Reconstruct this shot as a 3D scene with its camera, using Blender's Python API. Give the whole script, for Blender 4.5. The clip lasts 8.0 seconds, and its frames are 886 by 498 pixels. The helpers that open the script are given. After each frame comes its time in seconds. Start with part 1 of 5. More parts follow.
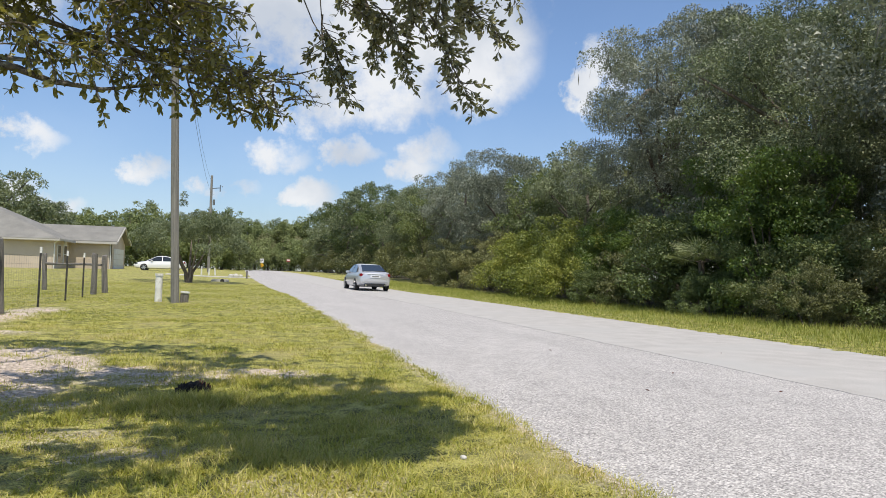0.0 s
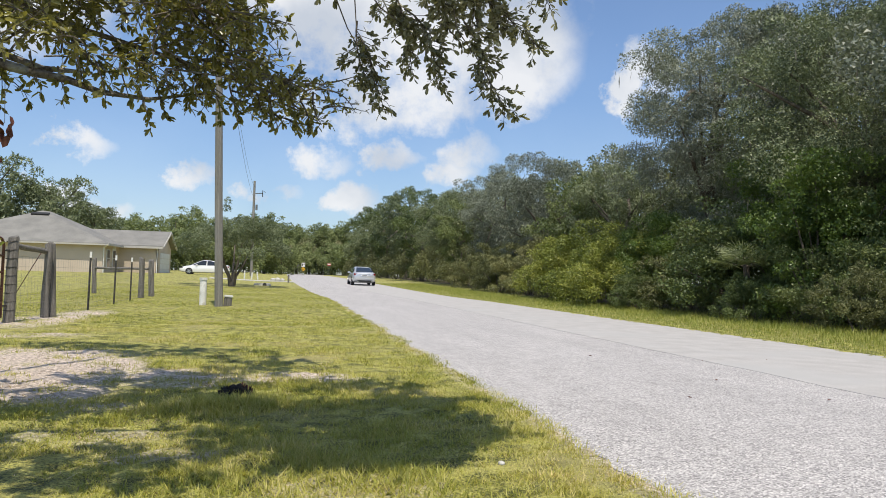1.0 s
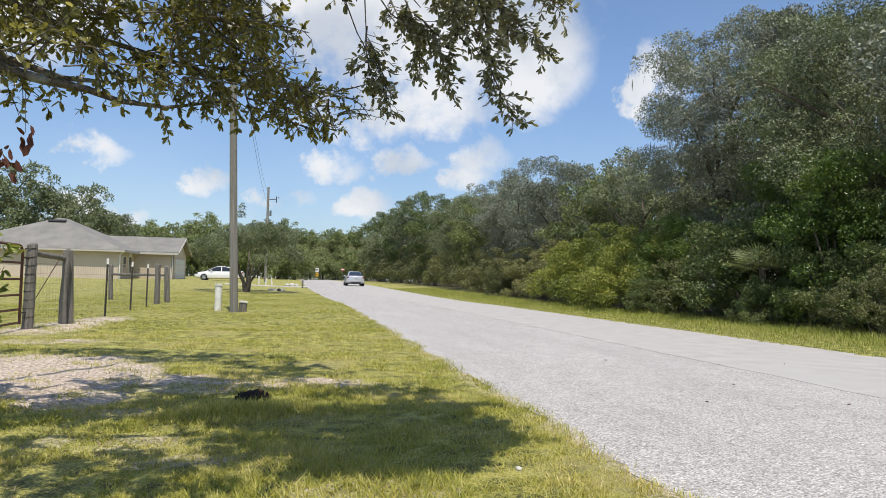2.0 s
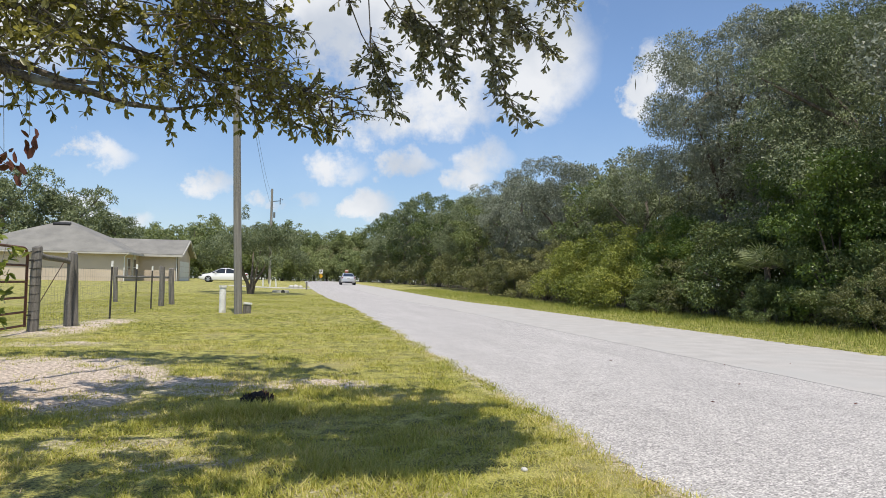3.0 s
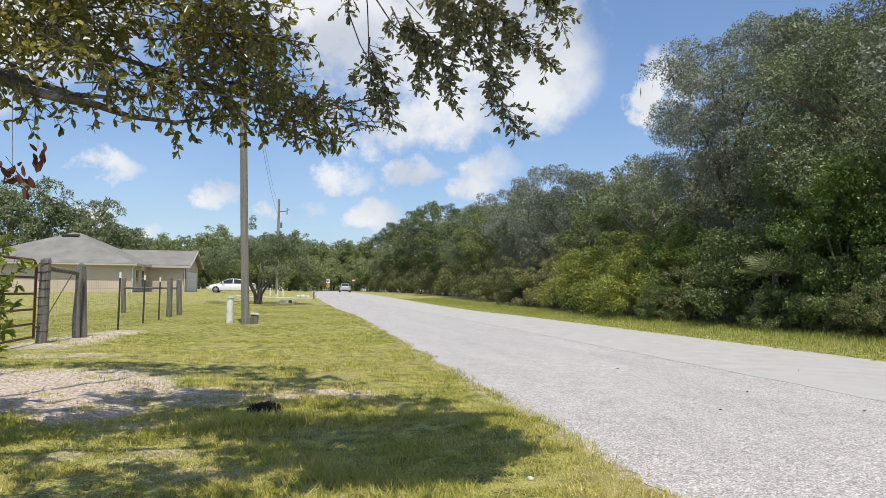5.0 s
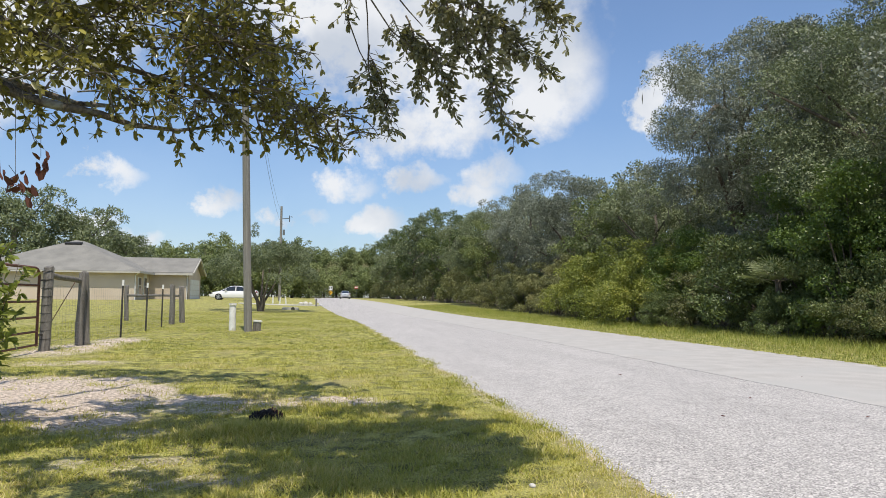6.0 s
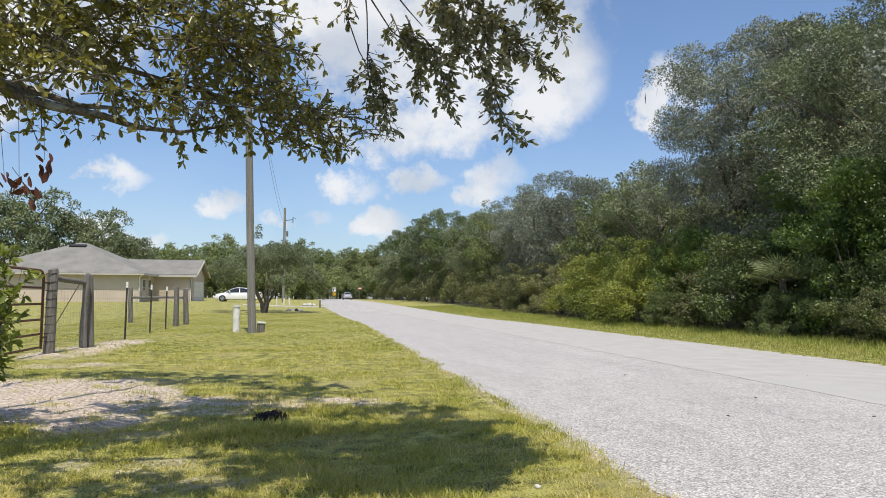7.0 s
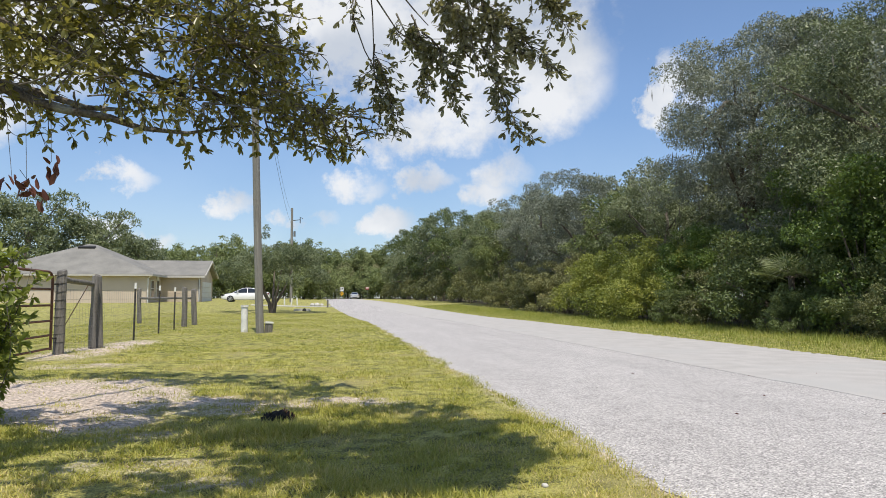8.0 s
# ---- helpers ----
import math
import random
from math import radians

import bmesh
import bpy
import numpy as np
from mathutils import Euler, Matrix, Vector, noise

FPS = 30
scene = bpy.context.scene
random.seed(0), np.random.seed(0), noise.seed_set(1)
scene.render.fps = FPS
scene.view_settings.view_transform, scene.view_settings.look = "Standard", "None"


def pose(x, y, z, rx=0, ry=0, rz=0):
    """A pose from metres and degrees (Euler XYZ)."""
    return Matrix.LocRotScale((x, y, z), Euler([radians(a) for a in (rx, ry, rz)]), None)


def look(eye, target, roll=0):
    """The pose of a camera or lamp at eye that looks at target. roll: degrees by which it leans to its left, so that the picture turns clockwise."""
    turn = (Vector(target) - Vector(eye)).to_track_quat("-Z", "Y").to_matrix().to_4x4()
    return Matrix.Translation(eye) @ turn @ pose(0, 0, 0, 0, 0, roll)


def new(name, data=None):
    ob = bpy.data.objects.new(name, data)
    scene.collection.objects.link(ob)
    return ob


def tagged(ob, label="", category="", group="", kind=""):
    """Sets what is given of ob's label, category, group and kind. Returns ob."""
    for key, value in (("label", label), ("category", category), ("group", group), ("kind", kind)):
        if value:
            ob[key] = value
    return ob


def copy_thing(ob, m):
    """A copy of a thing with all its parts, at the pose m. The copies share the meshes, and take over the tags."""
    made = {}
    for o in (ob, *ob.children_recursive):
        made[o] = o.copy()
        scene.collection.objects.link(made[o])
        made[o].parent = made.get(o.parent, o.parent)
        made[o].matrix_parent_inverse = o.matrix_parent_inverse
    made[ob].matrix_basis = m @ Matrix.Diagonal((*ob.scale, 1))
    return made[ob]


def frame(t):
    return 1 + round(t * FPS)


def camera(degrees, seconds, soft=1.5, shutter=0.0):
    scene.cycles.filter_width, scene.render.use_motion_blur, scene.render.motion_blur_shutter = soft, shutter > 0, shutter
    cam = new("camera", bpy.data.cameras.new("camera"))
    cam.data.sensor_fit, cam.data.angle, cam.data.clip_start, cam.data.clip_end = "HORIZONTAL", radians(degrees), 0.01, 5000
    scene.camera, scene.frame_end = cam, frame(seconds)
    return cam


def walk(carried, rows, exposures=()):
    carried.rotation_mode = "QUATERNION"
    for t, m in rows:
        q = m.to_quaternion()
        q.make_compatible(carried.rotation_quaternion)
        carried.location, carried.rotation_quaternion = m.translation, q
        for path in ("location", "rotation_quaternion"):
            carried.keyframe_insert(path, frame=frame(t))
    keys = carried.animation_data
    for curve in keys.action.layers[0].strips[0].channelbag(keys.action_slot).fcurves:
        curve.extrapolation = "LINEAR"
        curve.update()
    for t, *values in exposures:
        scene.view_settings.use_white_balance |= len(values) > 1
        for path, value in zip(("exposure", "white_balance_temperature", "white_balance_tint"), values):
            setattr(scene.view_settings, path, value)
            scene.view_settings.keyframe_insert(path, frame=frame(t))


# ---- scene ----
cam = camera(62.9, 8.0, soft=0.9)
EYE = 1.0
# seconds, yaw, pitch, roll, then the small drift of the eye in x, y, z
TURNS = ((0.0, -15.265, 2.023, 1.569, 0.011, 0.007, -0.010), (0.5, -13.455, 2.062, 1.572, 0.018, 0.002, -0.007), (1.0, -12.135, 2.257, 1.618, 0.018, -0.005, -0.003),
         (1.5, -11.383, 2.473, 1.555, 0.007, -0.010, 0.001), (3.0, -10.792, 2.663, 1.083, 0.0, 0.0, -0.001), (3.5, -10.676, 2.679, 0.98, 0.001, 0.003, -0.001),
         (4.0, -10.56, 2.79, 0.88, 0.002, 0.0, 0.0), (4.5, -10.384, 3.036, 0.77, 0.006, -0.009, 0.001), (6.0, -10.035, 3.874, 0.516, 0.016, -0.026, 0.004),
         (6.5, -9.926, 3.938, 0.395, 0.018, -0.024, 0.004), (7.0, -9.768, 3.934, 0.28, 0.016, -0.016, 0.003), (7.5, -9.525, 3.874, 0.122, 0.021, -0.014, 0.004),
         (8.0, -9.198, 3.862, -0.05, 0.024, -0.014, 0.003))


def aimed(yaw, pitch, roll, dx, dy, dz):
    y, p = radians(yaw), radians(pitch)
    way = Vector((-math.sin(y) * math.cos(p), math.cos(y) * math.cos(p), math.sin(p)))
    eye = Vector((dx, dy, EYE + dz))
    return look(eye, eye + way, roll)


walk(cam, [(row[0], aimed(*row[1:])) for row in TURNS])

# ---- light ----
SUN_WAY = Vector((0.02, -0.40, 0.915)).normalized()
sun = new("sun", bpy.data.lights.new("sun", "SUN"))
sun.data.energy, sun.data.angle, sun.data.color = 4.7, radians(0.53), (1.0, 0.92, 0.79)
sun.matrix_world = look((0, 0, 60), Vector((0, 0, 60)) - SUN_WAY)
scene.view_settings.exposure = 0.0

CLOUDS = ((10.0, 20.5, 13.5, 8.2), (2.0, 22.5, 8, 7.0), (17.0, 17.6, 6.2, 5.6), (8.1, 13.6, 9.0, 3.2), (12.6, 10.0, 4.2, 1.7),
          (8.1, 9.2, 2.8, 1.3), (12.5, 8.4, 3.0, 1.3), (1.9, 8.8, 3.4, 1.5), (-6.9, 7.4, 2.2, 1.2), (-15.5, 5.8, 2.0, 1.1), (-14.3, 8.8, 2.2, 1.2),
          (27.5, 15.3, 2.4, 2.6), (5.0, 6.1, 2.6, 1.2), (-12.9, 4.2, 2.4, 1.1), (-1.5, 6.0, 3.0, 1.0), (-22, 21, 11, 8), (-24, 12, 4, 2.2), (-45, 30, 20, 9), (60, 34, 24, 10), (120, 30, 30, 12),
          (-110, 35, 30, 12), (175, 40, 30, 12))


def build_world():
    w = bpy.data.worlds.new("sky")
    scene.world = w
    w.use_nodes = True
    nt = w.node_tree
    nt.nodes.clear()
    N, L = nt.nodes.new, nt.links.new

    def m(op, a, b=None, c=None):
        n = N("ShaderNodeMath")
        n.operation = op
        for i, v in enumerate((a, b, c)):
            if v is None:
                continue
            if isinstance(v, (int, float)):
                n.inputs[i].default_value = v
            else:
                L(v, n.inputs[i])
        return n.outputs[0]

    sky = N("ShaderNodeTexSky")
    sky.sky_type, sky.sun_disc = "NISHITA", False
    sky.sun_elevation = math.asin(SUN_WAY.z)
    sky.sun_rotation = math.atan2(SUN_WAY.x, SUN_WAY.y)
    sky.air_density, sky.dust_density, sky.ozone_density = 1.0, 0.3, 2.6
    co = N("ShaderNodeTexCoord").outputs["Generated"]
    sep = N("ShaderNodeSeparateXYZ")
    L(co, sep.inputs[0])
    az = m("MULTIPLY", m("ARCTAN2", sep.outputs[0], sep.outputs[1]), 180 / math.pi)
    el = m("MULTIPLY", m("ARCSINE", sep.outputs[2]), 180 / math.pi)
    puff = N("ShaderNodeTexNoise")
    puff.inputs["Scale"].default_value, puff.inputs["Detail"].default_value, puff.inputs["Roughness"].default_value = 15, 12, 0.62
    L(co, puff.inputs["Vector"])
    warp = N("ShaderNodeSeparateColor")
    L(puff.outputs["Color"], warp.inputs[0])
    az2 = m("ADD", az, m("MULTIPLY", m("SUBTRACT", warp.outputs[0], 0.5), 8.0))
    el2 = m("ADD", el, m("MULTIPLY", m("SUBTRACT", warp.outputs[1], 0.5), 4.5))
    best = None
    for a, e, ra, re in CLOUDS:
        dx = m("DIVIDE", m("SUBTRACT", az2, a), ra)
        dy = m("DIVIDE", m("SUBTRACT", el2, e), re)
        v = m("SUBTRACT", 1.0, m("ADD", m("MULTIPLY", dx, dx), m("MULTIPLY", dy, dy)))
        v = m("MULTIPLY", v, min(1.0, 0.52 + re * 0.085))
        best = v if best is None else m("MAXIMUM", best, v)
    field = m("ADD", m("ADD", best, 0.08), m("MULTIPLY", m("SUBTRACT", puff.outputs["Fac"], 0.5), 2.9))
    mask = N("ShaderNodeMapRange")
    mask.interpolation_type = "SMOOTHSTEP"
    mask.inputs["From Min"].default_value, mask.inputs["From Max"].default_value, mask.inputs["To Max"].default_value = -0.05, 0.9, 0.93
    L(field, mask.inputs["Value"])
    haze = N("ShaderNodeMapRange")
    haze.inputs["From Min"].default_value, haze.inputs["From Max"].default_value, haze.inputs["To Min"].default_value, haze.inputs["To Max"].default_value = 0, 14, 0.22, 0.03
    L(el, haze.inputs["Value"])
    both = m("MAXIMUM", mask.outputs[0], haze.outputs[0])
    tone = N("ShaderNodeTexNoise")
    tone.inputs["Scale"].default_value, tone.inputs["Detail"].default_value = 7, 5
    L(co, tone.inputs["Vector"])
    ramp = N("ShaderNodeValToRGB")
    ramp.color_ramp.elements[0].position, ramp.color_ramp.elements[0].color = 0.38, (0.66, 0.71, 0.79, 1)
    ramp.color_ramp.elements[1].position, ramp.color_ramp.elements[1].color = 0.58, (0.97, 0.98, 1.0, 1)
    L(tone.outputs["Fac"], ramp.inputs[0])
    blue = N("ShaderNodeBackground")
    blue.inputs[1].default_value = 0.145
    tint = N("ShaderNodeMix")
    tint.data_type, tint.blend_type = "RGBA", "MULTIPLY"
    tint.inputs[0].default_value = 1.0
    height = N("ShaderNodeMapRange")
    height.inputs["From Min"].default_value, height.inputs["From Max"].default_value = 0, 16
    L(el, height.inputs["Value"])
    air = N("ShaderNodeValToRGB")
    air.color_ramp.elements[0].color = (0.60, 0.68, 0.80, 1)
    air.color_ramp.elements[1].color = (0.89, 0.955, 1.05, 1)
    L(height.outputs[0], air.inputs[0]), L(air.outputs[0], tint.inputs[7])
    L(sky.outputs[0], tint.inputs[6]), L(tint.outputs[2], blue.inputs[0])
    white = N("ShaderNodeBackground")
    white.inputs[1].default_value = 0.92
    L(ramp.outputs[0], white.inputs[0])
    mix = N("ShaderNodeMixShader")
    L(both, mix.inputs[0]), L(blue.outputs[0], mix.inputs[1]), L(white.outputs[0], mix.inputs[2])
    out = N("ShaderNodeOutputWorld")
    L(mix.outputs[0], out.inputs[0])


build_world()


# ---- materials ----
def surface(name, dark, light, coarse=1.5, fine=40, rough=0.8, metal=0.0, bump=0.3, depth=0.01, spots=None, spot_scale=5.0, stretch=(1, 1, 1), coat=0.0):
    """A surface whose colour varies at two scales, with fine relief; spots: a third colour in patches."""
    mt = bpy.data.materials.new(name)
    mt.use_nodes = True
    nt = mt.node_tree
    N, L = nt.nodes.new, nt.links.new
    b = nt.nodes["Principled BSDF"]
    b.inputs["Roughness"].default_value, b.inputs["Metallic"].default_value, b.inputs["Coat Weight"].default_value = rough, metal, coat
    co = N("ShaderNodeTexCoord").outputs["Object"]
    mp = N("ShaderNodeMapping")
    mp.inputs["Scale"].default_value = stretch
    L(co, mp.inputs[0])
    n1, n2 = N("ShaderNodeTexNoise"), N("ShaderNodeTexNoise")
    n1.inputs["Scale"].default_value, n1.inputs["Detail"].default_value = coarse, 6
    n2.inputs["Scale"].default_value, n2.inputs["Detail"].default_value = fine, 4
    L(mp.outputs[0], n1.inputs["Vector"]), L(mp.outputs[0], n2.inputs["Vector"])
    add = N("ShaderNodeMath")
    add.operation = "MULTIPLY_ADD"
    add.inputs[1].default_value = 0.5
    half = N("ShaderNodeMath")
    half.operation = "MULTIPLY"
    half.inputs[1].default_value = 0.5
    L(n2.outputs["Fac"], half.inputs[0]), L(n1.outputs["Fac"], add.inputs[0]), L(half.outputs[0], add.inputs[2])
    ramp = N("ShaderNodeValToRGB")
    ramp.color_ramp.elements[0].position, ramp.color_ramp.elements[0].color = 0.36, (*dark, 1)
    ramp.color_ramp.elements[1].position, ramp.color_ramp.elements[1].color = 0.64, (*light, 1)
    L(add.outputs[0], ramp.inputs[0])
    colour = ramp.outputs[0]
    if spots:
        n3 = N("ShaderNodeTexNoise")
        n3.inputs["Scale"].default_value, n3.inputs["Detail"].default_value = spot_scale, 7
        L(mp.outputs[0], n3.inputs["Vector"])
        cut = N("ShaderNodeMapRange")
        cut.inputs["From Min"].default_value, cut.inputs["From Max"].default_value = 0.52, 0.68
        L(n3.outputs["Fac"], cut.inputs["Value"])
        mx = N("ShaderNodeMix")
        mx.data_type = "RGBA"
        L(cut.outputs[0], mx.inputs[0]), L(colour, mx.inputs[6])
        mx.inputs[7].default_value = (*spots, 1)
        colour = mx.outputs[2]
    L(colour, b.inputs["Base Color"])
    if bump:
        bp = N("ShaderNodeBump")
        bp.inputs["Strength"].default_value, bp.inputs["Distance"].default_value = bump, depth
        L(n2.outputs["Fac"], bp.inputs["Height"]), L(bp.outputs[0], b.inputs["Normal"])
    return mt


def foliage(name, stops, rough=0.5, through_light=0.25, glow=(1.15, 1.15, 0.8)):
    """Leaves: each leaf takes its own colour out of stops, some light goes through."""
    mt = bpy.data.materials.new(name)
    mt.use_nodes = True
    nt = mt.node_tree
    N, L = nt.nodes.new, nt.links.new
    b = nt.nodes["Principled BSDF"]
    b.inputs["Roughness"].default_value, b.inputs["Specular IOR Level"].default_value = rough, 0.5
    g = N("ShaderNodeNewGeometry")
    n1 = N("ShaderNodeTexNoise")
    n1.inputs["Scale"].default_value, n1.inputs["Detail"].default_value = 0.9, 3
    L(N("ShaderNodeTexCoord").outputs["Object"], n1.inputs["Vector"])
    info = N("ShaderNodeObjectInfo")
    s1, s2 = N("ShaderNodeMath"), N("ShaderNodeMath")
    s1.operation = s2.operation = "MULTIPLY_ADD"
    s1.inputs[1].default_value, s2.inputs[1].default_value = 0.45, 0.9
    L(g.outputs["Random Per Island"], s1.inputs[0])
    s3 = N("ShaderNodeMath")
    s3.operation = "MULTIPLY_ADD"
    s3.inputs[1].default_value, s3.inputs[2].default_value = 0.34, -0.33
    L(info.outputs["Random"], s3.inputs[0]), L(s3.outputs[0], s1.inputs[2])
    L(n1.outputs["Fac"], s2.inputs[0]), L(s1.outputs[0], s2.inputs[2])
    ramp = N("ShaderNodeValToRGB")
    el = ramp.color_ramp.elements
    while len(el) < len(stops):
        el.new(0.5)
    for i, c in enumerate(stops):
        el[i].position = i / (len(stops) - 1)
        el[i].color = (*c, 1)
    L(s2.outputs[0], ramp.inputs[0]), L(ramp.outputs[0], b.inputs["Base Color"])
    tr = N("ShaderNodeBsdfTranslucent")
    lit = N("ShaderNodeMix")
    lit.data_type, lit.blend_type = "RGBA", "MULTIPLY"
    lit.inputs[0].default_value, lit.inputs[7].default_value = 1.0, (*glow, 1)
    L(ramp.outputs[0], lit.inputs[6]), L(lit.outputs[2], tr.inputs[0])
    mix = N("ShaderNodeMixShader")
    mix.inputs[0].default_value = through_light
    L(b.outputs[0], mix.inputs[1]), L(tr.outputs[0], mix.inputs[2])
    L(mix.outputs[0], nt.nodes["Material Output"].inputs[0])
    return mt


def plain(name, colour, rough=0.5, metal=0.0, coat=0.0):
    mt = bpy.data.materials.new(name)
    mt.use_nodes = True
    b = mt.node_tree.nodes["Principled BSDF"]
    b.inputs["Base Color"].default_value = (*colour, 1)
    b.inputs["Roughness"].default_value, b.inputs["Metallic"].default_value, b.inputs["Coat Weight"].default_value = rough, metal, coat
    return mt


def lawn_material():
    """Mown grass that turns to sandy soil where the bare attribute says so."""
    # dark tone: thatch, with the shade between blades put into the colour
    mt = surface("lawn", (0.08, 0.088, 0.019), (0.53, 0.50, 0.135), 5, 66, 0.9, 0, 1.0, 0.035, (0.37, 0.33, 0.13), 0.9)
    nt = mt.node_tree
    N, L = nt.nodes.new, nt.links.new
    b = nt.nodes["Principled BSDF"]
    old = b.inputs["Base Color"].links[0].from_socket
    for node in nt.nodes:
        if node.type == "VALTORGB":
            node.color_ramp.elements[0].position, node.color_ramp.elements[1].position = 0.41, 0.585
    at = N("ShaderNodeAttribute")
    at.attribute_name = "bare"
    sand = N("ShaderNodeTexNoise")
    sand.inputs["Scale"].default_value, sand.inputs["Detail"].default_value, sand.inputs["Roughness"].default_value = 26, 10, 0.66
    co = N("ShaderNodeTexCoord").outputs["Object"]
    L(co, sand.inputs["Vector"])
    rp = N("ShaderNodeValToRGB")
    rp.color_ramp.elements[0].position, rp.color_ramp.elements[0].color = 0.36, (0.27, 0.205, 0.15, 1)
    rp.color_ramp.elements[1].position, rp.color_ramp.elements[1].color = 0.60, (0.83, 0.71, 0.60, 1)
    L(sand.outputs["Fac"], rp.inputs[0])
    s = N("ShaderNodeMath")
    s.operation = "MULTIPLY_ADD"
    s.inputs[1].default_value = 0.9
    L(sand.outputs["Fac"], s.inputs[0])
    off = N("ShaderNodeMath")
    off.operation = "SUBTRACT"
    off.inputs[1].default_value = 0.45
    L(at.outputs["Fac"], off.inputs[0]), L(off.outputs[0], s.inputs[2])
    cut = N("ShaderNodeMapRange")
    cut.inputs["From Min"].default_value, cut.inputs["From Max"].default_value = 0.22, 0.75
    L(s.outputs[0], cut.inputs["Value"])
    mx = N("ShaderNodeMix")
    mx.data_type = "RGBA"
    L(cut.outputs[0], mx.inputs[0]), L(old, mx.inputs[6]), L(rp.outputs[0], mx.inputs[7])
    under = N("ShaderNodeAttribute")
    under.attribute_name = "litter"
    mx2 = N("ShaderNodeMix")
    mx2.data_type = "RGBA"
    brown = N("ShaderNodeValToRGB")
    brown.color_ramp.elements[0].position, brown.color_ramp.elements[0].color = 0.35, (0.05, 0.04, 0.025, 1)
    brown.color_ramp.elements[1].position, brown.color_ramp.elements[1].color = 0.65, (0.14, 0.12, 0.07, 1)
    L(sand.outputs["Fac"], brown.inputs[0])
    L(under.outputs["Fac"], mx2.inputs[0]), L(mx.outputs[2], mx2.inputs[6]), L(brown.outputs[0], mx2.inputs[7])
    L(mx2.outputs[2], b.inputs["Base Color"])
    return mt


LAWN = lawn_material()


def chip_seal():
    """Pale stone chips rolled into tar: each chip its own grey, dark joints between them, faint worn streaks along the road."""
    mt = bpy.data.materials.new("worn_chip_seal")
    mt.use_nodes = True
    nt = mt.node_tree
    N, L = nt.nodes.new, nt.links.new
    b = nt.nodes["Principled BSDF"]
    b.inputs["Roughness"].default_value = 0.88
    co = N("ShaderNodeTexCoord").outputs["Object"]
    chip = N("ShaderNodeTexVoronoi")
    chip.inputs["Scale"].default_value = 105
    L(co, chip.inputs["Vector"])
    own = N("ShaderNodeSeparateColor")
    L(chip.outputs["Color"], own.inputs[0])
    grey = N("ShaderNodeValToRGB")
    for k, (p, c) in enumerate(((0.0, (0.17, 0.161, 0.16)), (0.28, (0.313, 0.299, 0.294)), (0.62, (0.425, 0.407, 0.397)), (1.0, (0.68, 0.655, 0.632)))):
        e = grey.color_ramp.elements[k] if k < 2 else grey.color_ramp.elements.new(p)
        e.position, e.color = p, (*c, 1)
    L(own.outputs[0], grey.inputs[0])
    mp = N("ShaderNodeMapping")
    mp.inputs["Scale"].default_value = (1.1, 0.16, 1)
    L(co, mp.inputs[0])
    streak, patch = N("ShaderNodeTexNoise"), N("ShaderNodeTexNoise")
    streak.inputs["Scale"].default_value, streak.inputs["Detail"].default_value = 1.6, 6
    patch.inputs["Scale"].default_value, patch.inputs["Detail"].default_value = 3.5, 8
    L(mp.outputs[0], streak.inputs["Vector"]), L(co, patch.inputs["Vector"])
    both = N("ShaderNodeMath")
    both.operation = "ADD"
    L(streak.outputs["Fac"], both.inputs[0]), L(patch.outputs["Fac"], both.inputs[1])
    wear = N("ShaderNodeMapRange")
    wear.inputs["From Min"].default_value, wear.inputs["From Max"].default_value = 0.7, 1.3
    wear.inputs["To Min"].default_value, wear.inputs["To Max"].default_value = 0.88, 1.08
    L(both.outputs[0], wear.inputs["Value"])
    mul = N("ShaderNodeMix")
    mul.data_type, mul.blend_type = "RGBA", "MULTIPLY"
    mul.inputs[0].default_value = 1.0
    L(grey.outputs[0], mul.inputs[6]), L(wear.outputs[0], mul.inputs[7]), L(mul.outputs[2], b.inputs["Base Color"])
    bp = N("ShaderNodeBump")
    bp.invert = True
    bp.inputs["Strength"].default_value, bp.inputs["Distance"].default_value = 0.35, 0.004
    L(chip.outputs["Distance"], bp.inputs["Height"]), L(bp.outputs[0], b.inputs["Normal"])
    return mt


ROAD_NEAR = chip_seal()
ROAD_FAR = surface("smooth_asphalt_lane", (0.355, 0.341, 0.326), (0.47, 0.453, 0.436), 2.5, 70, 0.88, 0, 0.5, 0.006, (0.41, 0.402, 0.39), 0.6)
CONCRETE = surface("concrete", (0.42, 0.41, 0.38), (0.6, 0.58, 0.54), 2, 50, 0.85)
BARK = surface("bark", (0.06, 0.048, 0.036), (0.20, 0.17, 0.14), 4, 30, 0.95, 0, 1.0, 0.03, stretch=(1, 1, 0.3))
LIMB = surface("oak_limb", (0.05, 0.04, 0.032), (0.19, 0.16, 0.13), 9, 60, 0.95, 0, 1.0, 0.012, (0.26, 0.26, 0.23), 14)
OLD_WOOD = surface("weathered_wood", (0.07, 0.064, 0.057), (0.26, 0.243, 0.22), 5, 60, 0.9, 0, 0.9, 0.01, stretch=(4, 4, 0.35))
POLE_WOOD = surface("utility_pole_wood", (0.125, 0.12, 0.105), (0.32, 0.305, 0.275), 3, 50, 0.9, 0, 0.8, 0.01, (0.20, 0.19, 0.17), 2.0, stretch=(6, 6, 0.2))
RUST = surface("rusty_tube", (0.07, 0.035, 0.025), (0.20, 0.085, 0.055), 6, 60, 0.75, 0.2, 0.5, 0.003)
DARK_STEEL = surface("dark_steel", (0.03, 0.03, 0.028), (0.09, 0.08, 0.07), 6, 60, 0.6, 0.5, 0.3, 0.002)
